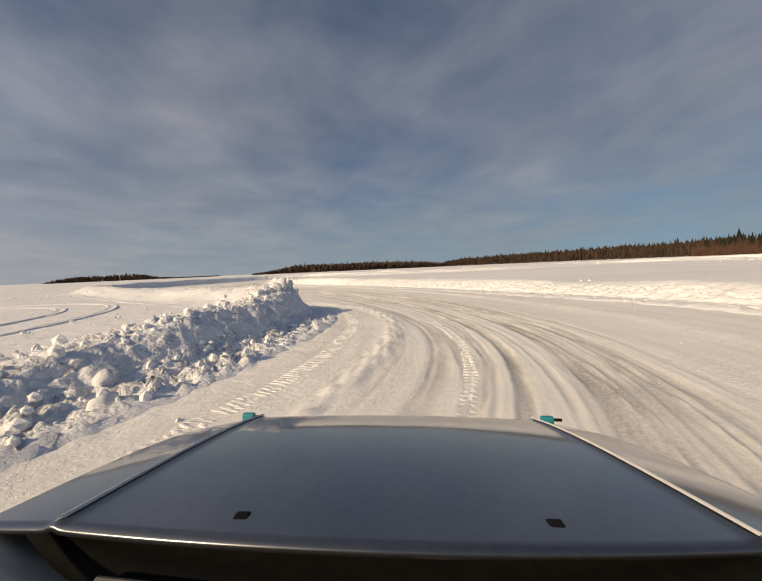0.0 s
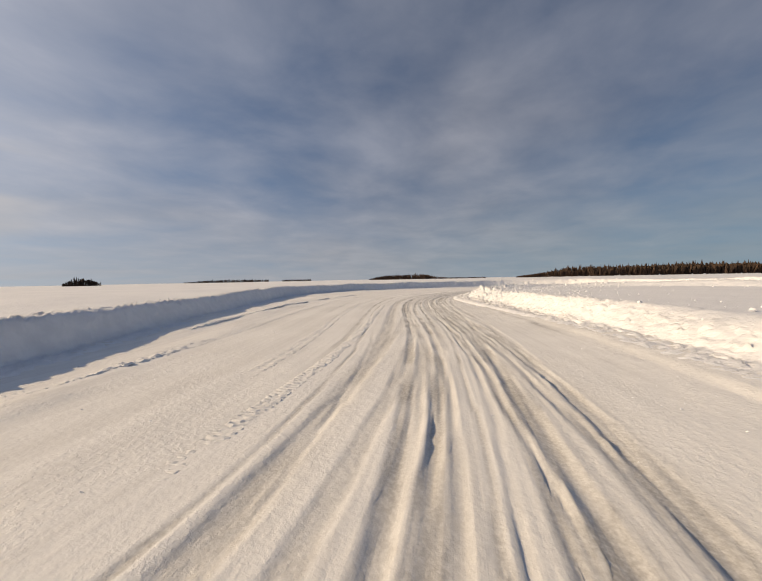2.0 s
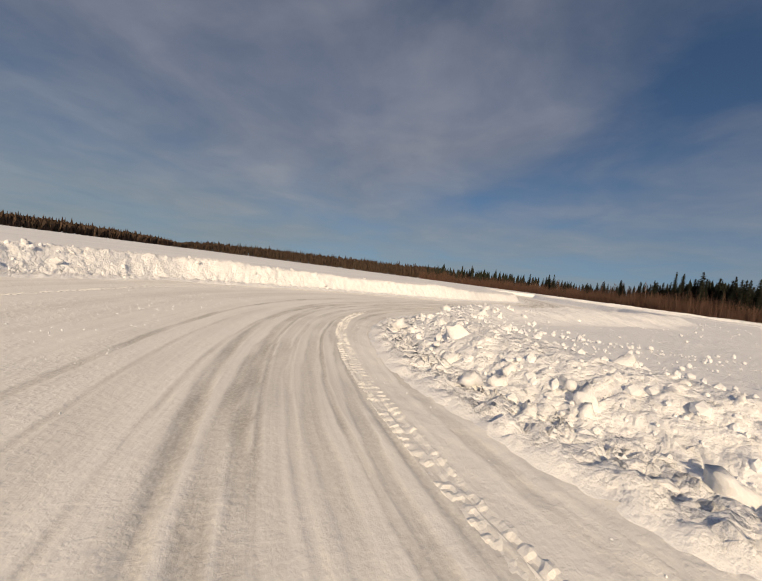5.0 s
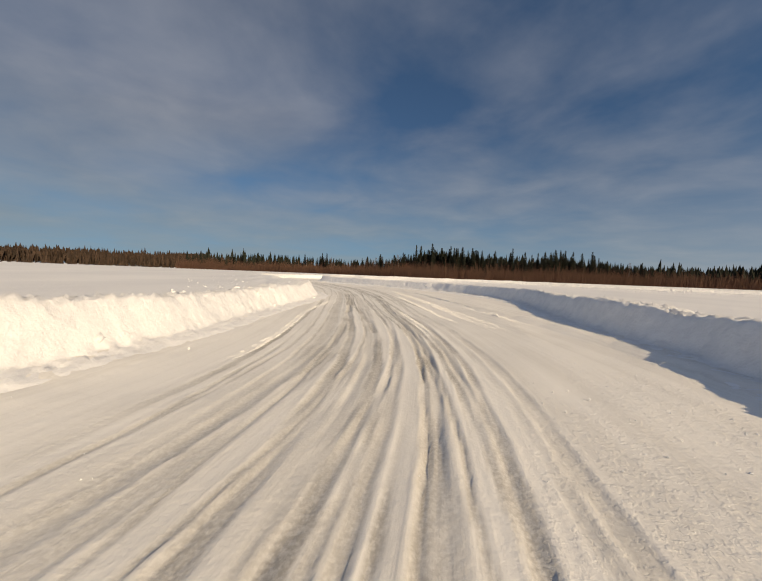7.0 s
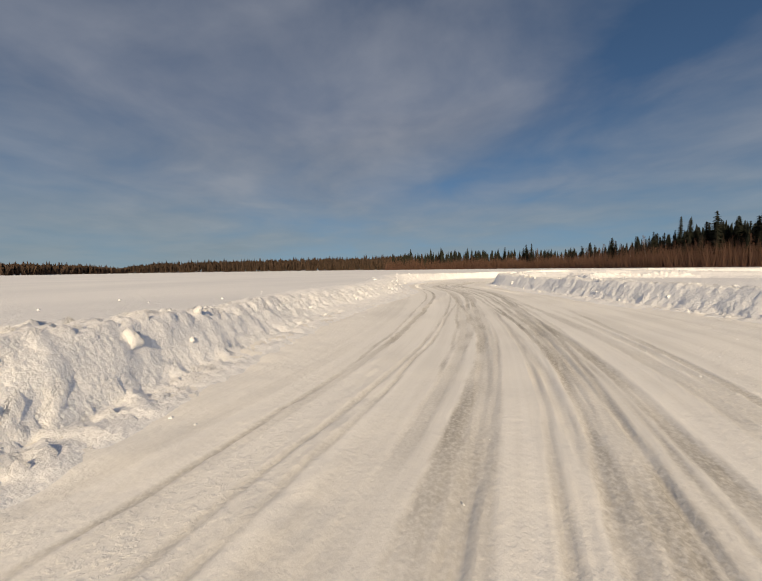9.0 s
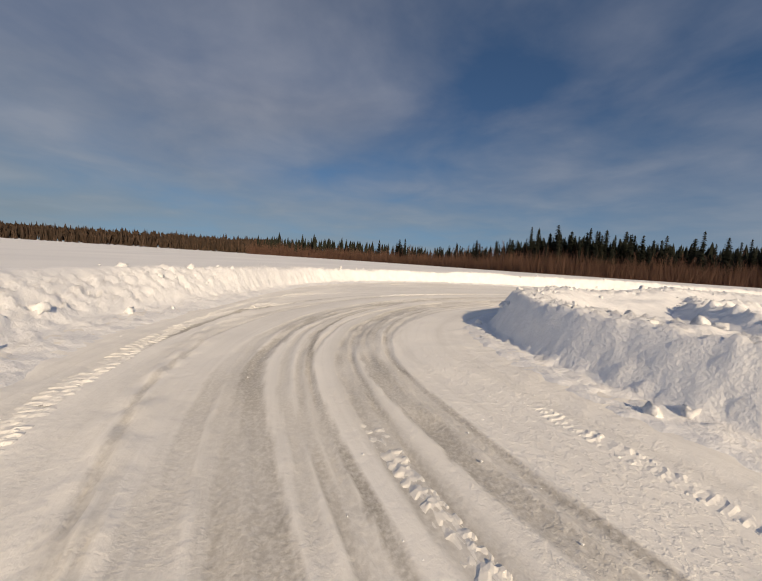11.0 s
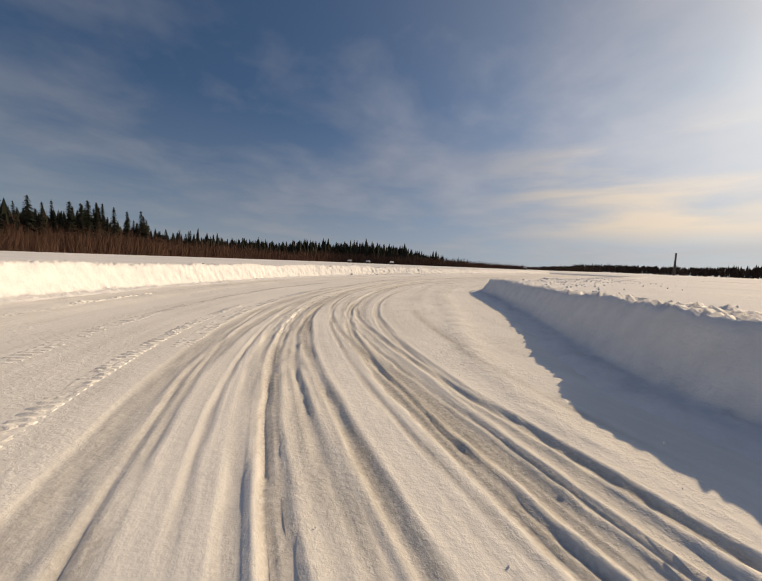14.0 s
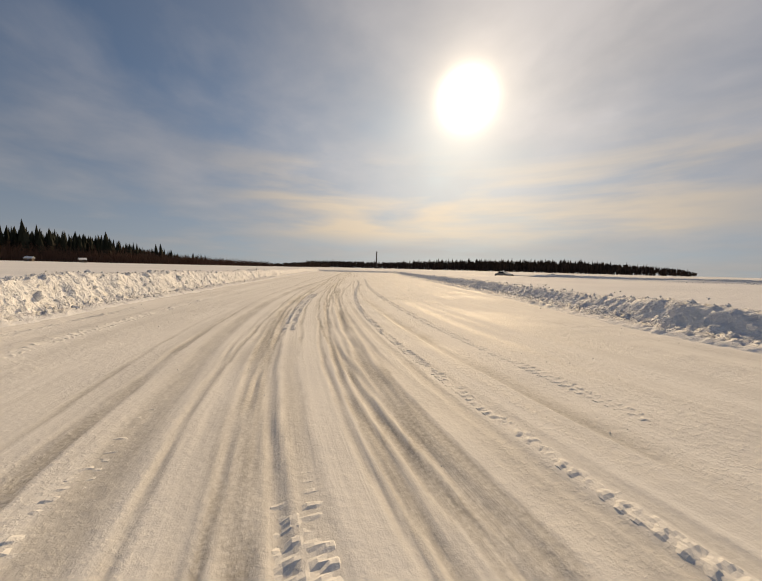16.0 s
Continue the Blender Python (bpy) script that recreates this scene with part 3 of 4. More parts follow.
def clod_mesh(seed):
    r = random.Random(seed)
    bm = bmesh.new()
    bmesh.ops.create_icosphere(bm, subdivisions=2, radius=1.0)
    for v in bm.verts:
        v.co *= 0.9 + 0.8 * noise.noise(v.co * 1.4 + Vector((seed * 3.1, 0, 0))) + r.uniform(-0.13, 0.13)
    me = bpy.data.meshes.new("clod")
    bm.to_mesh(me)
    bm.free()
    me.polygons.foreach_set("use_smooth", [True] * len(me.polygons))
    me.materials.append(M_BANK)
    return me


CLOD_MESHES.extend(clod_mesh(k) for k in range(8))
build_bank("snow_bank", left, left_s, -1, 200, "long ploughed snow bank of broken white clods along the ice track",
           lambda x, y: -4 < y < 14 and x < 3 or y > 60 or 25 < y < 60,
           lambda x, y: smooth(24, 30, x) * smooth(52, 46, x) * smooth(60, 70, y) + 0.15 * smooth(12, 9, y) * smooth(3, 1, x))
# big blocks that broke off on the crest of the first bank, and one that rolled down to its foot
for x, y, z, size, mesh in ((-3.0, 9.65, 1.08, 0.25, 0), (-3.05, 9.25, 1.02, 0.19, 3), (-2.9, 10.0, 1.05, 0.17, 5), (-3.15, 8.75, 0.98, 0.17, 2), (-3.2, 8.3, 0.90, 0.15, 6), (-3.5, 7.0, 0.80, 0.15, 4),
                            (-3.9, 5.4, 0.66, 0.14, 2), (-4.9, 2.6, 0.52, 0.13, 0), (-3.7, 12.3, 0.06, 0.12, 1)):
    block = tagged(new("snow_block", CLOD_MESHES[mesh]), "large broken block of white snow lying on the ploughed bank" if z > 0.3 else "rounded lump of white snow at the foot of the bank", "snow block")
    block.matrix_basis = Matrix.LocRotScale((x, y, z), Euler((size * 31, y, x)), (size, size * 0.9, size * 0.8))
build_bank("snow_bank", right, right_s, 1, 300, "ploughed white snow bank on the inside of the track's bends",
           lambda x, y: 36 < y < 60 and x < -6 or 66 < y < 77 and x < 62,
           lambda x, y: np.maximum(smooth(32, 26, y) * smooth(20, 14, x), 0.45 * smooth(30, 36, y) * smooth(2, -6, x)))

def build_windrow(points, tall):
    """A low ridge of rubble left by one pass of the plough on the open snow."""
    pts, run = curve_through(points, 0.08)
    nrm = right_of(pts)
    d = np.linspace(-1.1, 1.1, 30)[None, :]
    S = np.broadcast_to(run[:len(pts), None], (len(pts), d.shape[1]))
    X, Y = pts[:, 0:1] + nrm[:, 0:1] * d, pts[:, 1:2] + nrm[:, 1:2] * d
    body = np.exp(-(d / 0.55) ** 2) * smooth(0, 2, S) * smooth(0, 2, S[-1, 0] - S)
    lumps = 0.55 + 0.5 * clods(X * 3.6, Y * 3.6, 410) + 0.35 * clods(X * 7.5, Y * 7.5, 411) + 0.3 * fbm(S * 0.6, S * 0, 412, 2)
    Z = FIELD - 0.06 + 0.05 * fbm(X * 0.12, Y * 0.12, 5) + tall * body * lumps
    return tagged(new("snow_ridge", sheet_mesh("snow_ridge", X, Y, Z, M_BANK)), "low ridge of white snow rubble on the open snow", "snow bank")


build_windrow([(45, 67.2), (48.4, 69.2), (52, 70.1), (54.5, 69.3), (56.4, 68.2), (57.4, 65.5), (57.5, 61.5)], 0.5)

# ---- the frozen lake ----


def inside(x, y, poly):
    hit = np.zeros(x.shape, bool)
    a, b = poly, np.roll(poly, -1, axis=0)
    for (ax, ay), (bx, by) in zip(a, b):
        if ay == by:
            continue
        cross = ((ay > y) != (by > y)) & (x < (bx - ax) * (y - ay) / (by - ay) + ax)
        hit ^= cross
    return hit


# the outline of the ploughed track, to the crests of its banks
RING = np.vstack([left[::20, :2] + 1.3 * -right_of(left)[::20], (right[::20, :2] + 1.3 * right_of(right)[::20])[::-1]])


def build_ground():
    def steps(a, b, step):
        core = np.arange(a, b + step / 2, step)
        grow = np.cumsum(step * 1.16 ** np.arange(1, 62))
        grow = grow[grow < 4200]
        return np.r_[a - grow[::-1], core, b + grow]
    xs, ys = steps(-48, 92, 0.75), steps(-50, 100, 0.75)
    X, Y = np.meshgrid(xs, ys)
    Z = FIELD + 0.05 * fbm(X * 0.12, Y * 0.12, 5) + 0.025 * fbm(X * 0.6, Y * 0.6, 6)
    near = (np.abs(X - 22) < 75) & (np.abs(Y - 25) < 80)
    hole = np.zeros(X.shape, bool)
    hole[near] = inside(X[near], Y[near], RING)
    Z = np.where(hole, -0.45, Z)
    far = np.hypot(X - 20, Y - 30)
    Z = np.where(far > 110, FIELD, Z)
    me = sheet_mesh("ground", X, Y, Z, M_FIELD)
    return tagged(new("ground", me), "flat frozen lake under wind-packed white snow", "ground", kind="structure")


build_ground()

# ---- small tools for building things ----


def mesh_of(name, verts, faces, mats, which=None, soft=False):
    me = bpy.data.meshes.new(name)
    me.from_pydata(verts, [], faces)
    for m in mats:
        me.materials.append(m)
    if which is not None:
        me.polygons.foreach_set("material_index", np.array(which, np.int32))
    if soft:
        me.polygons.foreach_set("use_smooth", np.ones(len(me.polygons), bool))
    me.update()
    return me


def part(name, mesh, parent, label=""):
    ob = new(name, mesh)
    ob.parent = parent
    return tagged(ob, label)


def tube(verts, faces, a, b, ra, rb, sides=3):
    """A tapered stem from a to b."""
    a, b = Vector(a), Vector(b)
    w = (b - a).normalized()
    u = w.orthogonal().normalized()
    v = w.cross(u)
    k = len(verts)
    for c, r in ((a, ra), (b, rb)):
        for i in range(sides):
            t = 2 * math.pi * i / sides
            verts.append(tuple(c + u * (r * math.cos(t)) + v * (r * math.sin(t))))
    for i in range(sides):
        j = (i + 1) % sides
        faces.append((k + i, k + j, k + sides + j, k + sides + i))


def triangles(name, tris, mat):
    """One mesh from an array of triangles (n, 3, 3)."""
    tris = np.asarray(tris, np.float32)
    n = len(tris)
    me = bpy.data.meshes.new(name)
    me.vertices.add(n * 3)
    me.vertices.foreach_set("co", tris.ravel())
    me.loops.add(n * 3)
    me.polygons.add(n)
    me.loops.foreach_set("vertex_index", np.arange(n * 3, dtype=np.int32))
    me.polygons.foreach_set("loop_start", (np.arange(n) * 3).astype(np.int32))
    me.materials.append(mat)
    me.update(calc_edges=True)
    return me


# ---- the woods on the shore ----


def spruce_meshes(seed):
    r = random.Random(seed)
    tall, wide = 13.0, r.uniform(1.5, 2.2)
    v, f = [], []
    tube(v, f, (0, 0, -0.4), (0, 0, tall * 0.97), 0.16, 0.02, 6)
    trunk = mesh_of("trunk", v, f, [M_BARK])
    v, f = [], []
    z = r.uniform(0.9, 2.2)
    while z < tall - 0.3:
        q = 1 - z / tall
        rad = 0.85 * wide * (0.18 + 0.82 * min(1.0, 1.35 * q) ** 0.7)
        n = 9 if q > 0.25 else 6
        for i in range(n):
            a = 2 * math.pi * (i + r.random() * 0.8) / n + z
            out = rad * r.uniform(0.65, 1.2)
            c, d = math.cos(a), math.sin(a)
            droop = out * r.uniform(0.15, 0.45)
            half = out * r.uniform(0.30, 0.46)
            k = len(v)
            v += [(c * 0.05, d * 0.05, z + 0.28), (c * out * 0.6 - d * half, d * out * 0.6 + c * half, z - droop * 0.7),
                  (c * out, d * out, z - droop), (c * out * 0.6 + d * half, d * out * 0.6 - c * half, z - droop * 0.7),
                  (c * out * 0.5, d * out * 0.5, z - droop * 0.2)]
            f += [(k, k + 1, k + 4), (k + 1, k + 2, k + 4), (k + 2, k + 3, k + 4), (k + 3, k, k + 4)]
        z += r.uniform(0.36, 0.52)
    k = len(v)
    v += [(0.14, 0, tall - 0.8), (-0.07, 0.12, tall - 0.8), (-0.07, -0.12, tall - 0.8), (0, 0, tall)]
    f += [(k, k + 1, k + 3), (k + 1, k + 2, k + 3), (k + 2, k, k + 3)]
    return trunk, mesh_of("crown", v, f, [M_SPRUCE])


def birch_meshes(seed):
    r = random.Random(seed)
    tall = 10.5
    v, f = [], []
    p, path = Vector((0, 0, -0.4)), []
    lean = Vector((r.uniform(-0.06, 0.06), r.uniform(-0.06, 0.06), 1))
    for i in range(6):
        path.append(p.copy())
        p = p + (lean + Vector((r.uniform(-0.05, 0.05), r.uniform(-0.05, 0.05), 0))) * (tall / 5)
    for i in range(5):
        tube(v, f, path[i], path[i + 1], 0.13 * (1 - i / 5.4), 0.13 * (1 - (i + 1) / 5.4), 5)
    trunk = mesh_of("trunk", v, f, [M_BIRCH])
    v, f = [], []
    for i in range(26):
        h = r.uniform(0.28, 0.98)
        k = min(int(h * 5), 4)
        at = path[k].lerp(path[k + 1], h * 5 - k)
        a, run = r.uniform(0, 6.28), (1.25 - h) * r.uniform(1.6, 3.0)
        tip = at + Vector((math.cos(a) * run * 0.55, math.sin(a) * run * 0.55, run * r.uniform(0.6, 1.0)))
        tube(v, f, at, tip, 0.035, 0.012, 3)
        for j in range(5):
            b = at.lerp(tip, r.uniform(0.3, 1))
            tube(v, f, b, b + Vector((r.uniform(-0.6, 0.6), r.uniform(-0.6, 0.6), r.uniform(0.2, 0.9))), 0.022, 0.008, 3)
    return trunk, mesh_of("crown", v, f, [M_TWIG])


def tree(kind, meshes, label, m=None):
    ob = new(kind)
    part("trunk", meshes[0], ob)
    part("crown", meshes[1], ob)
    tagged(ob, label, "tree", "trees on the lake shore")
    if m is not None:
        ob.matrix_basis = m
    return ob


# shore line: x, y, height of the spruces, share of spruces
SHORE = [(255, 262, 17, 0.5), (262, 210, 17, 0.5), (252, 160, 15, 0.5), (226, 112, 12.5, 0.4), (204, 88, 13.5, 0.45), (190, 72, 16, 0.8), (181, 57, 17.5, 0.95),
         (176, 38, 16.5, 0.95), (174, 10, 16, 0.95), (172, -30, 16, 0.9), (174, -44, 13.5, 0.7), (172, -85, 12, 0.6), (160, -140, 13.5, 0.75), (150, -168, 17, 0.85),
         (126, -184, 17, 0.9), (98, -192, 15.5, 0.7), (74, -200, 12.5, 0.4), (48, -216, 8.5, 0.25), (18, -240, 5, 0.1), (-12, -254, 3, 0.0)]


def place_woods():
    shore, run = curve_through(SHORE, 1.0)
    back = -right_of(shore)
    mid = np.array([40.0, 60.0])
    if np.mean(np.sum((shore[:, :2] - mid) * back, axis=1)) < 0:
        back = -back
    r = random.Random(5)
    spruces, birches = [], []
    used, bare, far_tris, twig_tris = 0, 0, [], []
    for k in range(len(shore)):
        x, y, tall, share = shore[k]
        near = -60 < y < 165
        for row in range(4):
            grove = value_noise(np.array([k * 0.17 + row * 9]), np.array([row * 2.7]), 12)[0]
            if r.random() > (0.50 if row < 2 else 0.72) * (0.10 + 2.1 * grove ** 1.6):
                continue
            deep = 7 + row * 5 + r.uniform(-2, 2)
            px, py = x + back[k, 0] * deep + r.uniform(-0.6, 0.6), y + back[k, 1] * deep + r.uniform(-0.6, 0.6)
            if r.random() < share:
                h = 1.12 * tall * (0.72 + 0.34 * value_noise(np.array([k * 0.13]), np.array([row * 3.1]), 8)[0]) * r.triangular(0.5, 1.12, 0.97)
                if near and row < 3:
                    m = Matrix.Translation((px, py, FIELD - 0.1)) @ Matrix.Rotation(r.uniform(0, 6.28), 4, "Z") @ Matrix.Diagonal((h / 13 * r.uniform(0.9, 1.25),) * 2 + (h / 13, 1))
                    if used < 9:
                        spruces.append(tree("spruce_tree", spruce_meshes(100 + used), "dark green spruce on the snowy lake shore", m))
                    else:
                        copy_thing(spruces[used % len(spruces)], unscaled(m, spruces[used % len(spruces)]))
                    used += 1
                else:
                    far_tris.append(rough_spruce(px, py, FIELD, h, r))
            elif r.random() < 0.75:
                h = (0.72 * tall + 2.0) * r.uniform(0.6, 1.1)
                if near and row < 2:
                    m = Matrix.Translation((px, py, FIELD - 0.1)) @ Matrix.Rotation(r.uniform(0, 6.28), 4, "Z") @ Matrix.Diagonal((h / 10.5, h / 10.5, h / 10.5, 1))
                    if bare < 5:
                        birches.append(tree("birch_tree", birch_meshes(200 + bare), "bare birch with pale trunk on the lake shore", m))
                    else:
                        copy_thing(birches[bare % len(birches)], unscaled(m, birches[bare % len(birches)]))
                    bare += 1
                else:
                    twig_tris.append(bare_tree(px, py, FIELD, h, r))
        # the dark wood behind
        for _ in range(4 if share > 0.6 else 1):
            deep = r.uniform(20, 38)
            px, py = x + back[k, 0] * deep + r.uniform(-0.6, 0.6), y + back[k, 1] * deep + r.uniform(-0.6, 0.6)
            far_tris.append(rough_spruce(px, py, FIELD, 1.05 * tall * r.triangular(0.5, 1.0, 0.85), r))
        # bare birches between and behind the spruces
        for _ in range(2):
            deep = r.uniform(3, 24)
            px, py = x + back[k, 0] * deep + r.uniform(-0.6, 0.6), y + back[k, 1] * deep + r.uniform(-0.6, 0.6)
            twig_tris.append(bare_tree(px, py, FIELD, (0.5 * tall + 2.0) * r.uniform(0.6, 1.15), r))
        # willow scrub along the water's edge
        taller = 4.2 + 0.36 * tall
        for _ in range(105):
            deep = abs(r.gauss(0, 6.0))
            px, py = x + back[k, 0] * deep + r.uniform(-0.6, 0.6), y + back[k, 1] * deep + r.uniform(-0.6, 0.6)
            h = taller * r.triangular(0.3, 1.15, 0.6) * (0.6 + 0.4 * min(deep / 3.0, 1)) * (0.9 + 0.2 * value_noise(np.array([k * 0.07]), np.array([2.0]), 3)[0])
            twig_tris.append(willow(px, py, FIELD - 0.1, h, r))
    tagged(new("far_spruces", triangles("far_spruces", np.concatenate(far_tris), M_SPRUCE)), "dark spruce forest farther along the lake shore", "forest", kind="stuff")
    tagged(new("willow_scrub", triangles("willow_scrub", np.concatenate(twig_tris), M_TWIG)), "reddish brown bare willow scrub along the shore", "scrub", kind="stuff")


def unscaled(m, first):
    """copy_thing() multiplies the first thing's scale in again: take it out here."""
    return m @ Matrix.Diagonal((*[1 / c for c in first.scale], 1))


def rough_spruce(x, y, z, h, r):
    """A spruce far off: ragged drooping tiers round a leaning tip."""
    tris = []
    wide, turn = h * r.uniform(0.09, 0.14), r.uniform(0, 6)
    tx, ty = x + r.gauss(0, 0.015) * h, y + r.gauss(0, 0.015) * h
    for lo, hi, w in ((0.05, 0.55, 1.0), (0.26, 0.74, 0.92), (0.48, 0.88, 0.75), (0.68, 1.0, 0.5)):
        for i in range(5):
            a = turn + lo * 9 + i * 1.2566
            u, v = w * wide * r.uniform(0.7, 1.3), w * wide * r.uniform(0.7, 1.3)
            tris.append(((x + math.cos(a) * u, y + math.sin(a) * u, z + h * (lo + r.uniform(-0.04, 0.04))),
                         (x + math.cos(a + 1.1) * v, y + math.sin(a + 1.1) * v, z + h * (lo + r.uniform(-0.04, 0.04))), (tx, ty, z + h * hi)))
    return np.array(tris)


def stem(x, y, z, h, w, r):
    dx, dy, a = r.gauss(0, 0.13) * h, r.gauss(0, 0.13) * h, r.uniform(0, 3.14)
    c, d = math.cos(a) * w, math.sin(a) * w
    return np.array([((x - c, y - d, z), (x + c, y + d, z), (x + dx, y + dy, z + h)),
                     ((x, y, z), (x + dx + d * 1.6, y + dy - c * 1.6, z + h * 0.8), (x + dx * 0.6 - d * 1.6, y + dy * 0.6 + c * 1.6, z + h * 0.92))])


def willow(x, y, z, h, r):
    """Two thin rods of a willow bush."""
    rods = []
    for _ in range(2):
        dx, dy, a, w = r.gauss(0, 0.16) * h, r.gauss(0, 0.16) * h, r.uniform(0, 3.14), r.uniform(0.045, 0.085)
        c, d = math.cos(a) * w, math.sin(a) * w
        rods.append(((x + dx * 0.5 - c, y + dy * 0.5 - d, z), (x + dx * 0.5 + c, y + dy * 0.5 + d, z), (x + dx * 1.5, y + dy * 1.5, z + h * r.uniform(0.75, 1.0))))
    return np.array(rods)


def bare_tree(x, y, z, h, r):
    """A leafless tree: a thin trunk and many thin rising branches."""
    tris = []

    def blade(a, b, w):
        t = r.uniform(0, 3.14)
        c, d = math.cos(t) * w, math.sin(t) * w
        tris.append(((a[0] - c, a[1] - d, a[2]), (a[0] + c, a[1] + d, a[2]), b))

    lean = r.gauss(0, 0.03) * h
    blade((x, y, z), (x + lean, y + lean, z + h), 0.12)
    blade((x, y, z), (x + lean, y + lean, z + h), 0.12)
    for i in range(34):
        t = r.uniform(0.2, 0.92)
        run = (1.1 - t) * h * r.uniform(0.25, 0.5)
        at = (x + lean * t, y + lean * t, z + h * t)
        blade(at, (at[0] + r.gauss(0, 0.36) * run, at[1] + r.gauss(0, 0.36) * run, at[2] + run), 0.05)
    return np.array(tris)


place_woods()

# far woods: name, label, (x, y, height) along the front, rows, metres that the ground rises behind, trees a metre
FAR = [
    ("far_woods", "dark mixed wood on a far shore of the lake", [(-185, 462, 2), (-160, 470, 5), (-119, 481, 11), (-60, 510, 11.5), (0, 550, 12), (70, 600, 11), (128, 640, 8)], 5, 2.5, 0.55),
    ("wooded_hill", "low brown wooded hill beyond the lake", [(118, 646, 6), (150, 630, 10), (205, 590, 12), (262, 520, 13), (305, 430, 13), (318, 360, 12), (300, 300, 12)], 7, 7.0, 0.6),
    ("wooded_island", "low dark wooded island far out on the ice", [(-520, 492, 2), (-490, 500, 8), (-450, 520, 9), (-404, 538, 9), (-370, 560, 3), (-300, 600, 2.2)], 4, 1.5, 0.45),
    ("wooded_islet", "tiny dark wooded islet on the frozen lake", [(-436, 16, 3), (-434, 28, 8), (-433, 44, 4)], 3, 0.5, 0.5),
    ("wooded_spit", "thin dark wooded spit on the horizon", [(-1150, 285, 4), (-1110, 380, 9), (-1060, 520, 8)], 3, 0.5, 0.3),
    ("wooded_spit", "thin dark wooded spit on the horizon", [(-1040, 560, 6), (-985, 640, 7)], 3, 0.5, 0.3),
    ("wooded_headland", "long low wooded headland under the sun", [(-240, -800, 10), (-330, -750, 12), (-430, -690, 12), (-520, -640, 17), (-640, -540, 22), (-720, -450, 25), (-780, -330, 22), (-820, -220, 14), (-826, -150, 5)], 7, 9.0, 0.4),
    ("wooded_point", "low dark scrub on a distant point", [(-40, -300, 3), (-110, -420, 6), (-190, -560, 8), (-250, -660, 8)], 4, 2.0, 0.4),
]


def place_far_woods():
    r = random.Random(9)
    for name, label, front, rows, rise, dense in FAR:
        pts, run = curve_through(front, 1.0)
        out = right_of(pts)
        if np.mean(np.sum((pts[:, :2] - np.array([20.0, 40.0])) * out, axis=1)) < 0:
            out = -out
        tris = []
        for x, y, h, ox, oy in np.column_stack([pts, out]):
            for row in range(rows):
                if r.random() > dense:
                    continue
                deep = row * 6 + r.uniform(-2, 2)
                z = FIELD - 0.3 + rise * row / rows * min(1, h / 10)
                if r.random() < 0.34:
                    t = rough_spruce(x + ox * deep, y + oy * deep, z, max(1.42 * h * r.triangular(0.5, 1.02, 0.82), 2.0), r)
                    tris.append(t)
                else:
                    for _ in range(6):
                        tris.append(stem(x + ox * deep + r.uniform(-1, 1), y + oy * deep + r.uniform(-1, 1), z, max(1.4 * h * r.uniform(0.35, 0.8), 1.5), r.uniform(0.3, 0.7), r))
        tagged(new(name, triangles(name, np.concatenate(tris), M_FARWOOD)), label, "forest", kind="stuff")


place_far_woods()

# ---- huts and the chimney on the far shore ----
M_HUT = material("weathered dark boards", plain((0.12, 0.085, 0.06), 0.85, (0.07, 0.05, 0.038), 5.0))
M_STEEL = material("dull grey steel", plain((0.13, 0.13, 0.135), 0.6, (0.09, 0.09, 0.095), 1.0, 0.3))


def box(bm, lo, hi):
    made = bmesh.ops.create_cube(bm, size=1.0)["verts"]
    for v in made:
        v.co = Vector([a + (c + 0.5) * (b - a) for a, b, c in zip(lo, hi, v.co)])
    return made


def from_bm(name, bm, mat, soft=False, bevel=0.0):
    if bevel:
        bmesh.ops.bevel(bm, geom=bm.edges[:], offset=bevel, segments=2, affect="EDGES", profile=0.6)
    me = bpy.data.meshes.new(name)
    bm.to_mesh(me)
    bm.free()
    me.materials.append(mat)
    if soft:
        me.polygons.foreach_set("use_smooth", np.ones(len(me.polygons), bool))
    return me


def hut():
    ob = new("hut")
    bm = bmesh.new()
    box(bm, (-2.0, -1.5, -0.1), (2.0, 1.5, 2.1))
    part("wall", from_bm("wall", bm, M_HUT), ob)
    v = [(-2.3, -1.9, 2.0), (2.3, -1.9, 2.0), (2.3, 0, 3.2), (-2.3, 0, 3.2), (-2.3, 1.9, 2.0), (2.3, 1.9, 2.0),
         (-2.3, -1.9, 2.35), (2.3, -1.9, 2.35), (2.3, 0, 3.6), (-2.3, 0, 3.6), (-2.3, 1.9, 2.35), (2.3, 1.9, 2.35)]
    f = [(6, 7, 8, 9), (9, 8, 11, 10), (0, 3, 2, 1), (3, 4, 5, 2), (0, 1, 7, 6), (5, 4, 10, 11), (0, 6, 9, 3), (3, 9, 10, 4), (1, 2, 8, 7), (2, 5, 11, 8)]
    part("roof", mesh_of("roof", v, f, [M_BANK]), ob, "snow-covered roof")
    bm = bmesh.new()
    box(bm, (-0.4, -1.54, 0.0), (0.4, -1.5, 1.8))
    part("door", from_bm("door", bm, M_STEEL), ob)
    return tagged(ob, "small dark wooden hut with a snow-covered roof", "hut", "huts on the lake shore")


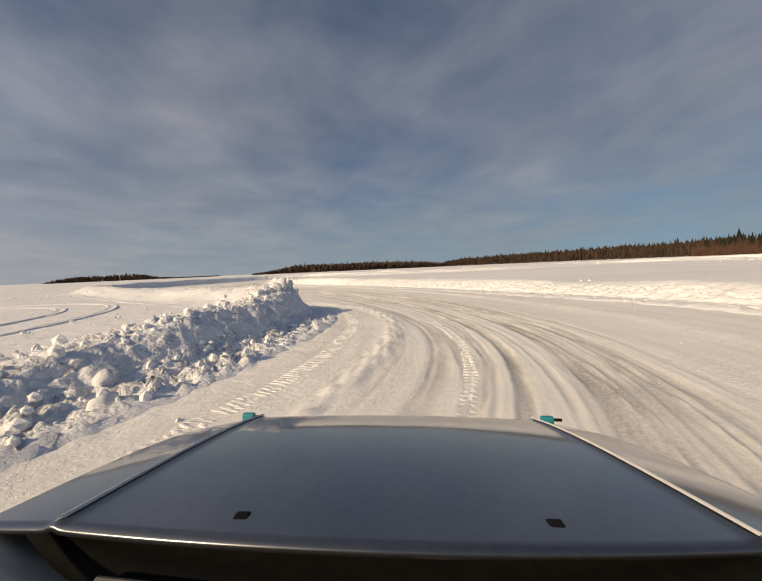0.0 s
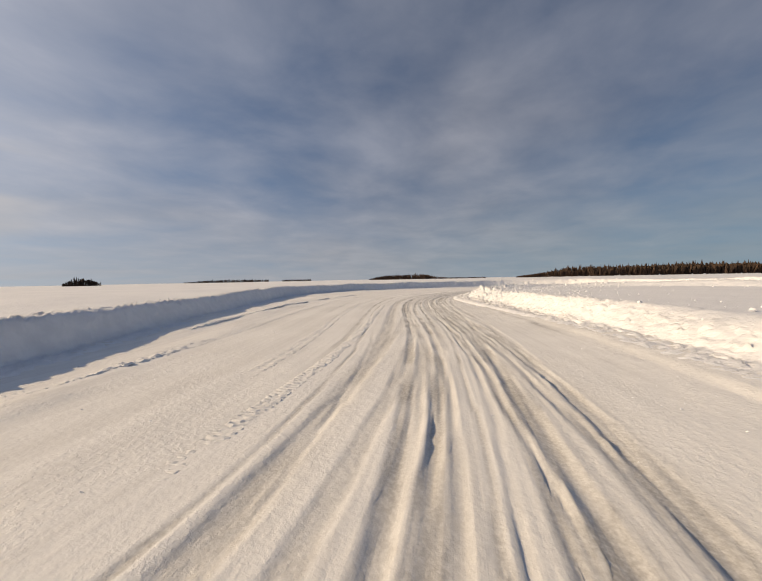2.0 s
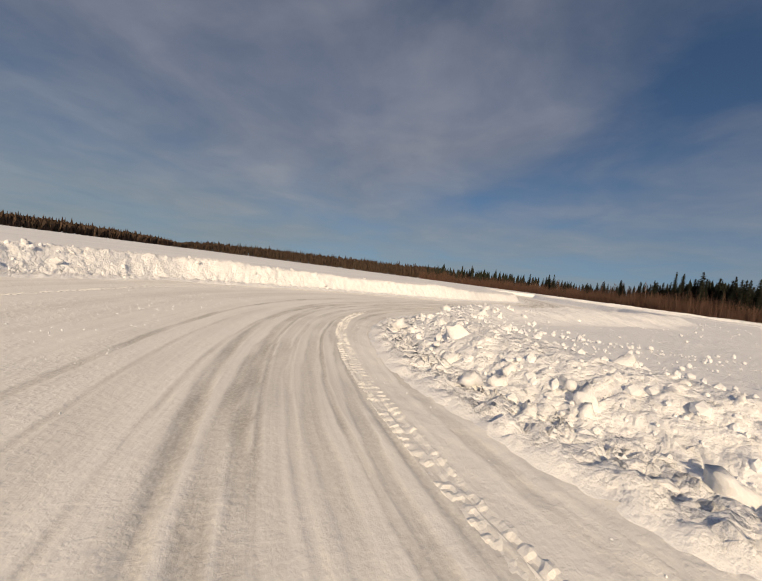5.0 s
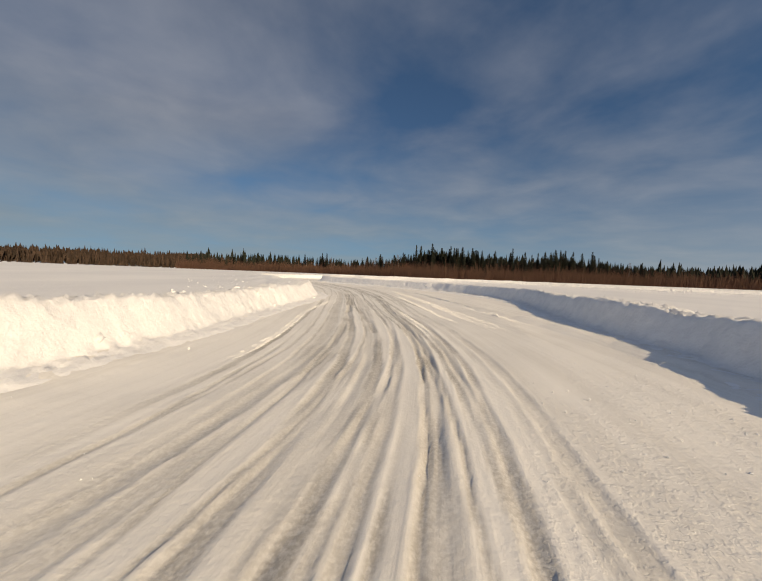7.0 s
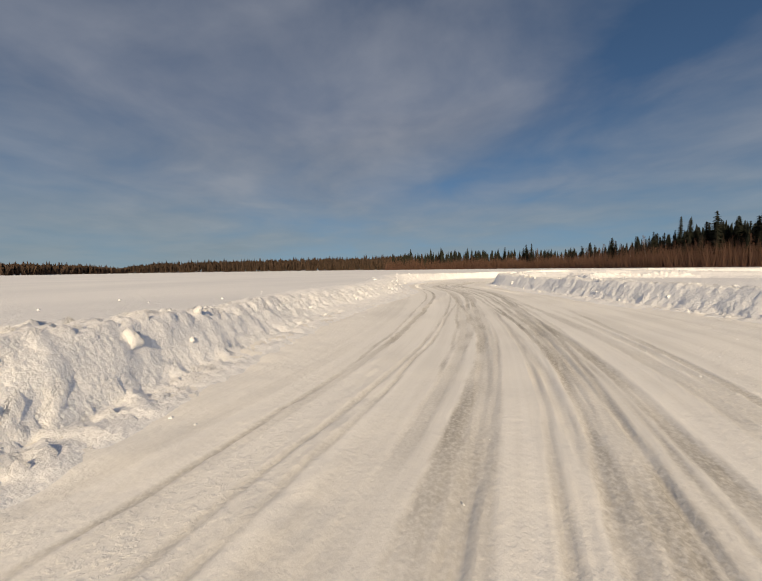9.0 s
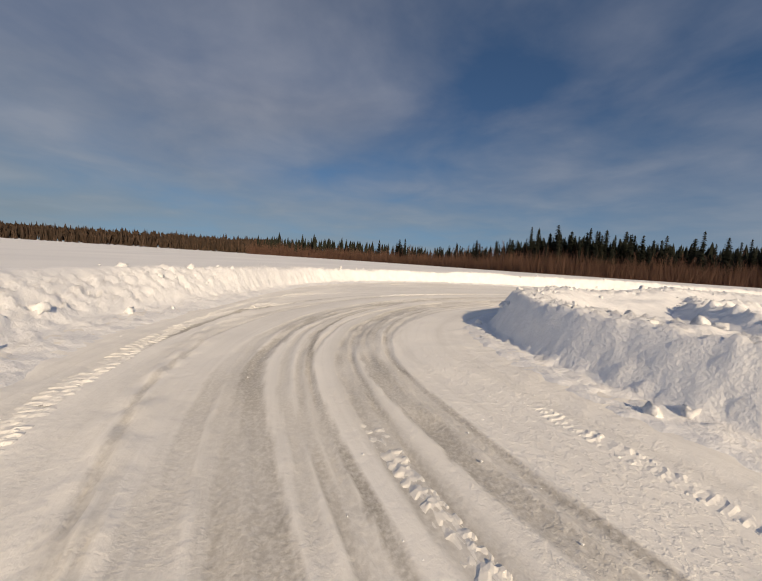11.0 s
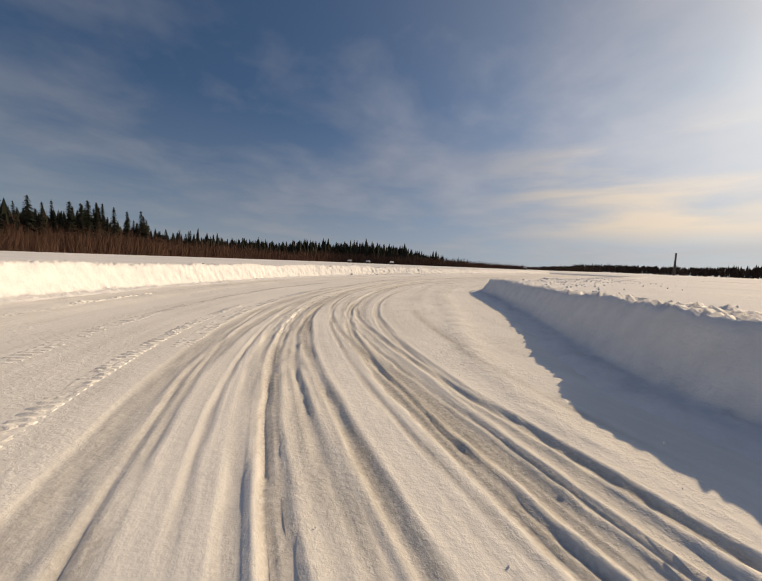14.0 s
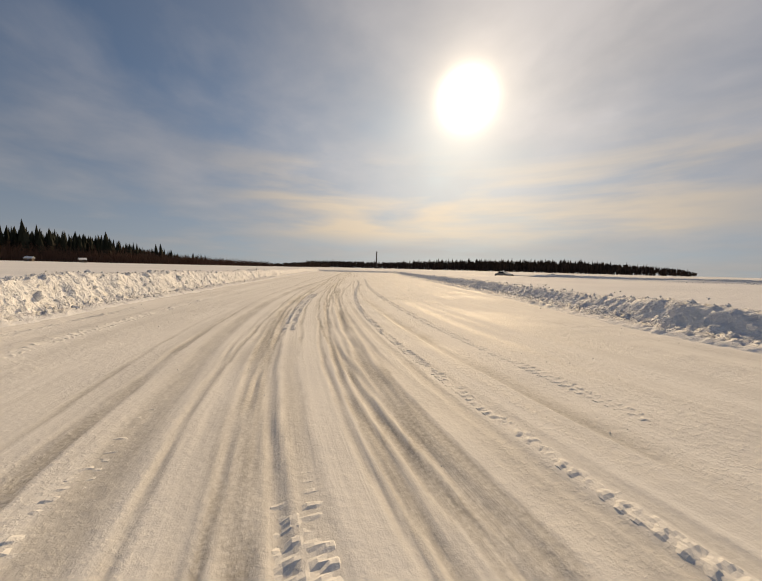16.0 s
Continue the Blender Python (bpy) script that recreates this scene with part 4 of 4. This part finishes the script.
first_hut = hut()
first_hut.matrix_basis = pose(131.6, -153, FIELD, 0, 0, 150) @ Matrix.Scale(0.62, 4)
for hx, hy, turn in ((118.8, -156.6, 170), (101.9, -160, 200)):
    copy_thing(first_hut, pose(hx, hy, FIELD, 0, 0, turn))


def chimney():
    """A tall round works chimney: a tapered shaft, a plinth, steel bands and a dark lip."""
    ob = new("factory_chimney")

    def ring(name, rows, mat, label=""):
        v, f = [], []
        for z, r in rows:
            v += [(r * math.cos(a), r * math.sin(a), z) for a in np.linspace(0, 2 * math.pi, 20, endpoint=False)]
        for k in range(len(rows) - 1):
            for i in range(20):
                j = (i + 1) % 20
                f.append((k * 20 + i, k * 20 + j, k * 20 + 20 + j, k * 20 + 20 + i))
        f.append(tuple(range(len(v) - 20, len(v))))
        part(name, mesh_of(name, v, f, [mat], soft=False), ob, label)

    ring("shaft", [(0.0, 1.45), (10.0, 1.3), (20.0, 1.15), (30.5, 1.0)], M_STACK)
    ring("plinth", [(-0.5, 2.0), (2.2, 2.0), (2.6, 1.5)], M_STACK)
    for z, r in ((9.0, 1.38), (17.0, 1.25), (25.0, 1.13)):
        ring("band", [(z, r), (z + 0.35, r)], M_STEEL, "grey steel band")
    ring("lip", [(30.3, 1.02), (30.6, 1.2), (31.6, 1.2)], M_STEEL, "dark sooty lip")
    return tagged(ob, "tall slender dark chimney behind the far shore", "chimney")


M_STACK = material("weathered dark brick", plain((0.11, 0.085, 0.072), 0.9, (0.075, 0.06, 0.052), 0.6))
chimney().matrix_basis = pose(-255, -460, FIELD)

# ---- crumbs of snow thrown over the field and the track's edges ----


def scatter_crumbs():
    r = np.random.default_rng(77)
    bm = bmesh.new()
    bmesh.ops.create_icosphere(bm, subdivisions=1, radius=1.0)
    ball = np.array([[v.co[:] for v in f.verts] for f in bm.faces])
    bm.free()
    tris, thrown = [], []
    for edge, sign in ((left, -1), (right, 1)):
        out = right_of(edge) * sign
        for q in range(2500 if sign > 0 else 1500):
            i = r.integers(30, len(edge) - 900) if q < 1500 else np.searchsorted(right_s, r.uniform(46, 78))
            if r.random() > 0.25 + edge[i, 3]:
                continue
            over = r.random() < 0.6
            d = 2.2 + abs(r.normal(0, 2.6)) if over else -0.3 - abs(r.normal(0, 0.35))
            x, y = edge[i, 0] + out[i, 0] * d, edge[i, 1] + out[i, 1] * d
            j = 8 * int(np.argmin(np.hypot(line[::8, 0] - x, line[::8, 1] - y)))
            across = (x - line[j, 0]) * side[j, 0] + (y - line[j, 1]) * side[j, 1]
            if over and (-to_left[j] - 1.5 < across < to_right[j] + 1.5):
                continue
            size = (0.014 + 0.055 * r.random() ** 4) * (1.0 if over else 0.45)
            squash = ball * (1 + r.uniform(-0.25, 0.25, (1, 1, 3)))
            thrown.append((x, y, over))
            tris.append(squash * size + np.array([x, y, (FIELD + 0.03 if over else 0.01) + size * 0.2]))
    thrown = np.array(thrown)
    off_track = (thrown[:, 2] < 0.5) | ~inside(thrown[:, 0], thrown[:, 1], RING)
    tris = [t for t, good in zip(tris, off_track) if good]
    # broken lumps lying on the rough faces of the banks
    for (X, Y, Z, rough), share in zip(BANKS, (0.28, 0.45)):
        keen = np.clip(rough - 0.35, 0, 1) ** 2
        keen[keen.size * 4 // 5:] = 0
        rows = r.choice(len(keen), int(5000 * share), p=keen / keen.sum())
        for i, j in zip(rows, r.integers(4, X.shape[1] - 10, rows.size)):
            size = 0.02 + 0.07 * r.random() ** 3
            shape = ball * (1 + r.uniform(-0.35, 0.35, (1, 1, 3)))
            tris.append(shape * size + np.array([X[i, j], Y[i, j], Z[i, j] + size * 0.15]))
    # crumbs on the track itself, fewer in the swept middle
    gem = np.array([[(a, 0, 0), (0, b, 0), (0, 0, c)] for a in (-1, 1) for b in (-1, 1) for c in (-1, 1)], float)
    for _ in range(5200):
        i = r.integers(20, len(line) - 500)
        off = r.uniform(-to_left[i] + 0.4, to_right[i] - 0.4)
        if abs(off) < 2.4 and r.random() < 0.75:
            continue
        size = 0.006 + 0.008 * r.random() ** 4
        x, y = line[i, 0] + side[i, 0] * off, line[i, 1] + side[i, 1] * off
        tris.append(gem * size * (1 + r.uniform(-0.4, 0.4, (1, 1, 3))) + np.array([x, y, size * 0.4]))
    # patches of broken crust beside the wheel lanes
    for _ in range(26000):
        i = r.integers(20, len(line) - 700)
        off = r.uniform(-to_left[i] + 0.3, to_right[i] - 0.3)
        patch = value_noise(np.array([line_s[i] * 0.16]), np.array([off * 0.7]), 88)[0]
        if abs(off) < 1.6 or r.random() > 3.2 * (patch - 0.5):
            continue
        size = 0.006 + 0.010 * r.random() ** 3
        x, y = line[i, 0] + side[i, 0] * off + r.normal(0, 0.07), line[i, 1] + side[i, 1] * off + r.normal(0, 0.07)
        tris.append(gem * size * (1 + r.uniform(-0.5, 0.5, (1, 1, 3))) + np.array([x, y, size * 0.2]))
    # no lump lies where the cars run
    tris = [t for t in tris if np.ptp(t[..., 0]) < 0.03 or np.hypot(line[::8, 0] - t[0, 0, 0], line[::8, 1] - t[0, 0, 1]).min() > 2.6]
    tagged(new("snow_crumbs", triangles("snow_crumbs", np.concatenate(tris), M_BANK)), "small crumbs of snow thrown off the banks", "snow crumbs", kind="stuff")


scatter_crumbs()

# ---- vehicle tracks across the open snow ----


def snow_rut(points, label):
    pts, run = curve_through(points, 0.4)
    nrm = right_of(pts)
    ob = new("vehicle_tracks")
    for off in (-0.75, 0.75):
        d = np.array([-0.22, -0.15, -0.10, 0.0, 0.10, 0.15, 0.22])[None, :]
        h = np.array([-0.05, 0.014, 0.0, -0.018, 0.0, 0.014, -0.05])[None, :]
        X = pts[:, 0:1] + nrm[:, 0:1] * (off + d)
        Y = pts[:, 1:2] + nrm[:, 1:2] * (off + d)
        Z = FIELD + 0.05 * fbm(X * 0.12, Y * 0.12, 5) + 0.022 + h + 0.02 * fbm(X * 3, Y * 3, 15, 2)
        part("wheel_track", sheet_mesh("wheel_track", X, Y, Z, M_BANK), ob)
    return tagged(ob, label, "tracks")


snow_rut([(-8.2, 0.5), (-8.4, 4), (-9, 7.5), (-10.4, 11), (-12.8, 13.6), (-16, 14.6), (-20, 13.5), (-26, 10)], "pair of wheel tracks pressed into open field snow")

# ---- the car ----
M_PAINT = material("silver grey car paint", plain((0.16, 0.17, 0.185), 0.28, (0.14, 0.15, 0.165), 40.0, 0.85, 1.0))
# far paler than the hood: the crease's highlight is put into this colour
M_RIDGE = material("worn silver paint with painted highlight", plain((0.72, 0.72, 0.71), 0.6, (0.58, 0.58, 0.57), 30.0))
M_BLACK = material("black plastic", plain((0.008, 0.008, 0.009), 0.7, (0.012, 0.012, 0.012), 25.0))
M_BLACK.node_tree.nodes["Principled BSDF"].inputs["Specular IOR Level"].default_value = 0.12
M_RUBBER = material("black rubber", plain((0.012, 0.012, 0.012), 0.9, (0.02, 0.02, 0.02), 20.0))
M_CHROME = material("bright trim", plain((0.62, 0.62, 0.62), 0.22, (0.55, 0.55, 0.55), 12.0, 1.0))
M_TEAL = material("teal plastic", plain((0.02, 0.28, 0.34), 0.35, (0.02, 0.22, 0.28), 30.0))
M_LAMP = material("lamp glass", plain((0.55, 0.55, 0.53), 0.12, (0.45, 0.45, 0.44), 20.0))


def glass_look(n, s):
    s.inputs["Base Color"].default_value = (0.05, 0.06, 0.06, 1)
    s.inputs["Roughness"].default_value = 0.04
    s.inputs["Transmission Weight"].default_value = 0.6
    s.inputs["IOR"].default_value = 1.5


M_GLASS = material("tinted window glass", glass_look)


def dust_and_sheen_glass(n, s):
    at = n.add("ShaderNodeTexCoord").outputs["Object"]
    smear = n.noise(n.mapped(at, (3.0, 9.0, 9.0), (0, 0, 0), (0, 0, 0.5)), 1.0, 6.0, 0.6, 0.6)
    # pale tones hold both the dust and the sky's reflection on the glass
    n.link(n.mix(n.ramp(smear, [(0.4, 0.0), (0.62, 1.0)]), (0.36, 0.39, 0.36), (0.52, 0.53, 0.49)), s.inputs["Base Color"])
    n.link(n.ramp(smear, [(0.35, 0.25), (0.65, 0.55)]), s.inputs["Roughness"])
    s.inputs["IOR"].default_value = 1.6
    s.inputs["Transmission Weight"].default_value = 0.05


M_SCREEN = material("windscreen glass with dust and painted sky sheen", dust_and_sheen_glass)


def panel(name, fn, nu, nv, mat, parent, thick=0.012, label=""):
    """A sheet of metal from fn(u, v), u in -1..1 and v in 0..1."""
    u, v = np.meshgrid(np.linspace(-1, 1, nu), np.linspace(0, 1, nv))
    X, Y, Z = fn(u, v)
    ob = part(name, sheet_mesh(name, X + 0 * u, Y + 0 * u, Z + 0 * u, mat), parent, label)
    if thick:
        mod = ob.modifiers.new("thickness", "SOLIDIFY")
        mod.thickness, mod.offset = thick, -1.0
    return ob


def lathe(profile, steps, mat, name):
    v, f = [], []
    for k in range(steps):
        a = 2 * math.pi * k / steps
        for x, r in profile:
            v.append((x, r * math.cos(a), r * math.sin(a)))
    n = len(profile)
    for k in range(steps):
        j = (k + 1) % steps
        for i in range(n - 1):
            f.append((k * n + i, k * n + i + 1, j * n + i + 1, j * n + i))
    return mesh_of(name, v, f, [mat], soft=True)


def side_panel(x, thick):
    outline = [(1.60, 0.34), (1.62, 0.50), (1.40, 0.62), (0.95, 0.71), (0.40, 0.79), (0.30, 0.88), (-1.0, 0.93), (-2.0, 0.90), (-2.45, 0.84), (-2.50, 0.40)]
    arc = []
    for cy in (-1.52, 0.98):
        arc += [(cy + 0.36 * math.cos(a), 0.30 + 0.36 * math.sin(a)) for a in np.linspace(math.pi, 0, 11)]
    ring = outline + [(-2.35, 0.27)] + arc + [(1.60, 0.27)]
    bm = bmesh.new()
    face = bm.faces.new([bm.verts.new((x, a, b)) for a, b in ring])
    pulled = bmesh.ops.extrude_face_region(bm, geom=[face])["geom"]
    for g in pulled:
        if isinstance(g, bmesh.types.BMVert):
            g.co.x += thick
    bmesh.ops.triangulate(bm, faces=[q for q in bm.faces if len(q.verts) > 4])
    bmesh.ops.recalc_face_normals(bm, faces=bm.faces[:])
    return bm


def car():
    ob = new("car")

    def hood(u, v):
        half = 0.85 - 0.02 * v ** 4
        back, front = 0.50 + 0.07 * u ** 2, 1.44 - 0.05 * u ** 4
        fold = 0.755 - 0.06 * v
        crease = 0.007 * np.exp(-((np.abs(u) - fold) / 0.016) ** 2) - 0.085 * np.clip(np.abs(u) - fold, 0, None)
        z = 0.940 - 0.15 * v - 0.05 * v ** 3 - 0.022 * u ** 2 + crease - 0.06 * smooth(0.92, 1.0, v)
        return u * half, back + (front - back) * v, z

    panel("hood", hood, 221, 33, M_PAINT, ob, label="silver grey hood with two raised creases")
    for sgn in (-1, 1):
        # the pressed ridge along each side of the hood, highlight and wear in its colour
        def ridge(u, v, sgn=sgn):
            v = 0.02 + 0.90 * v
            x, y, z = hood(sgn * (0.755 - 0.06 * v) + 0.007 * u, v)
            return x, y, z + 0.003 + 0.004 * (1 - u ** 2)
        panel("ridge", ridge, 7, 25, M_RIDGE, ob, 0.0, "bright ridge line of the hood, highlight and wear painted on")

        def fender(u, v, sgn=sgn):
            w = (u + 1) / 2
            x = sgn * (0.848 - 0.02 * v ** 4 + 0.030 * w - 0.03 * w * v ** 6)
            y = 0.44 + 0.98 * v - 0.08 * w * v ** 2
            return x, y, 0.893 - 0.185 * v - 0.05 * v ** 3 - 0.030 * w - 0.05 * smooth(0.7, 1.0, w) - 0.05 * smooth(0.92, 1.0, v)
        panel("fender", fender, 9, 15, M_PAINT, ob)
        part("side", from_bm("side", side_panel(sgn * 0.865 - (0.06 if sgn > 0 else 0.0), 0.06), M_PAINT), ob)
        # washer nozzle, front marker, headlamp, mirror
        bm = bmesh.new()
        box(bm, (sgn * 0.30 - 0.015, 0.570, 0.915), (sgn * 0.30 + 0.015, 0.594, 0.928))
        part("washer_nozzle", from_bm("washer_nozzle", bm, M_BLACK, bevel=0.005), ob, "small black washer nozzle")
        clip = part("hood_pin", from_bm("hood_pin", (lambda q: (box(q, (sgn * 0.64 - 0.028, 1.325, 0.735), (sgn * 0.64 + 0.026, 1.350, 0.778)), q)[1])(bmesh.new()), M_TEAL, bevel=0.01), ob, "teal hood pin clip")
        bm = bmesh.new()
        box(bm, (sgn * 0.64 + 0.028, 1.332, 0.756), (sgn * 0.64 + 0.060, 1.342, 0.768))
        part("pin", from_bm("pin", bm, M_BLACK, bevel=0.004), clip)
        bm = bmesh.new()
        box(bm, (sgn * 0.62 - 0.14, 1.44, 0.50), (sgn * 0.62 + 0.14, 1.55, 0.63))
        part("headlight", from_bm("headlight", bm, M_LAMP, bevel=0.02), ob, "clear glass headlight")
        bm = bmesh.new()
        box(bm, (sgn * 0.94 - 0.10, -0.02, 0.90), (sgn * 0.94 + 0.10, 0.10, 1.03))
        shell = part("mirror", from_bm("mirror", bm, M_PAINT, bevel=0.03), ob)
        bm = bmesh.new()
        box(bm, (sgn * 0.94 - 0.08, -0.026, 0.915), (sgn * 0.94 + 0.08, -0.021, 1.015))
        part("mirror_glass", from_bm("mirror_glass", bm, M_CHROME), shell)
        # side window
        def glass(u, v, sgn=sgn):
            w = (u + 1) / 2
            return sgn * (0.80 - 0.20 * v), (0.30 - 0.62 * v) * (1 - w) + (-1.95 + 0.55 * v) * w, 0.93 + 0.40 * v
        panel("side_window", glass, 9, 5, M_GLASS, ob, 0.006)

    def cowl(u, v):
        return u * 0.83, 0.68 + 0.05 * u ** 2 - (0.34 - 0.20 * u ** 2) * v, 0.835 - 0.02 * u ** 2 + 0.02 * v + 0.012 * np.sin(v * 14)
    panel("cowl", cowl, 25, 7, M_BLACK, ob, label="black plastic cowl below the windscreen")

    def screen(u, v):
        return u * (0.85 - 0.25 * v), 0.37 + 0.27 * u ** 2 * (1 - v) ** 2 - 0.10 * u ** 2 * v - 0.75 * v, 0.876 + 0.459 * v - 0.012 * u ** 2 + 0.02 * np.sin(v * math.pi)
    panel("windscreen", screen, 21, 11, M_SCREEN, ob, 0.006, "dusty greenish windscreen, sky reflection painted into its colour")

    def roof(u, v):
        return u * 0.62, -0.36 - 0.14 * u ** 2 * (1 - v) - 1.05 * v, 1.335 + 0.045 * np.sin(v * math.pi) - 0.03 * u ** 2
    panel("roof", roof, 15, 11, M_PAINT, ob, 0.02)

    def rear(u, v):
        return u * (0.60 + 0.10 * v), -1.41 - 0.55 * v, 1.335 - 0.41 * v - 0.03 * u ** 2
    panel("rear_window", rear, 15, 7, M_GLASS, ob, 0.006)

    def lid(u, v):
        return u * 0.76, -1.94 - 0.54 * v, 0.925 - 0.05 * v - 0.03 * u ** 2
    panel("boot_lid", lid, 15, 7, M_PAINT, ob)
    for y0, y1, name in ((1.50, 1.70, "front_bumper"), (-2.62, -2.44, "rear_bumper")):
        bm = bmesh.new()
        box(bm, (-0.85, y0, 0.28), (0.85, y1, 0.52))
        part(name, from_bm(name, bm, M_BLACK, bevel=0.04), ob)
    bm = bmesh.new()
    box(bm, (-0.48, 1.44, 0.52), (0.48, 1.52, 0.66))
    part("grille", from_bm("grille", bm, M_BLACK, bevel=0.01), ob)
    bm = bmesh.new()
    box(bm, (-0.74, -2.45, 0.24), (0.74, 1.58, 0.34))
    part("floor_pan", from_bm("floor_pan", bm, M_BLACK), ob)
    bm = bmesh.new()
    box(bm, (-0.76, -2.46, 0.40), (0.76, -2.42, 0.88))
    part("tail_panel", from_bm("tail_panel", bm, M_PAINT), ob)
    # wiper arms lie on the cowl
    for x0, x1 in ((-0.52, 0.02), (-0.02, 0.50)):
        v, f = [], []
        tube(v, f, (x0, 0.50, 0.868), (x1, 0.455, 0.880), 0.007, 0.005, 8)
        arm = part("wiper_arm", mesh_of("wiper_arm", v, f, [M_STEEL]), ob, "worn steel wiper arm")
        v, f = [], []
        tube(v, f, (x0 + 0.12, 0.475, 0.880), (x1 + 0.12, 0.43, 0.890), 0.004, 0.004, 8)
        part("wiper_blade", mesh_of("wiper_blade", v, f, [M_RUBBER]), arm)
    tyre_ring = [(-0.09, 0.19), (-0.10, 0.24), (-0.095, 0.285), (-0.075, 0.303), (0.075, 0.303), (0.095, 0.285), (0.10, 0.24), (0.09, 0.19)]
    rim_ring = [(0.09, 0.20), (0.075, 0.185), (0.05, 0.17), (0.06, 0.06), (0.075, 0.05), (0.075, 0.0)]
    tyre_mesh = lathe(tyre_ring, 28, M_RUBBER, "tyre")
    rim_mesh = lathe(rim_ring, 28, M_CHROME, "rim")
    for y in (-1.52, 0.98):
        for sgn in (-1, 1):
            wheel = part("wheel", tyre_mesh, ob)
            wheel.matrix_basis = pose(sgn * 0.72, y, 0.30, 0, 0, 0 if sgn > 0 else 180)
            part("rim", rim_mesh, wheel)
    return tagged(ob, "silver grey car with teal hood pins on the ice track", "car")


car().matrix_basis = pose(-0.05, 0, 0.035, 0, 2.0, -2.6)
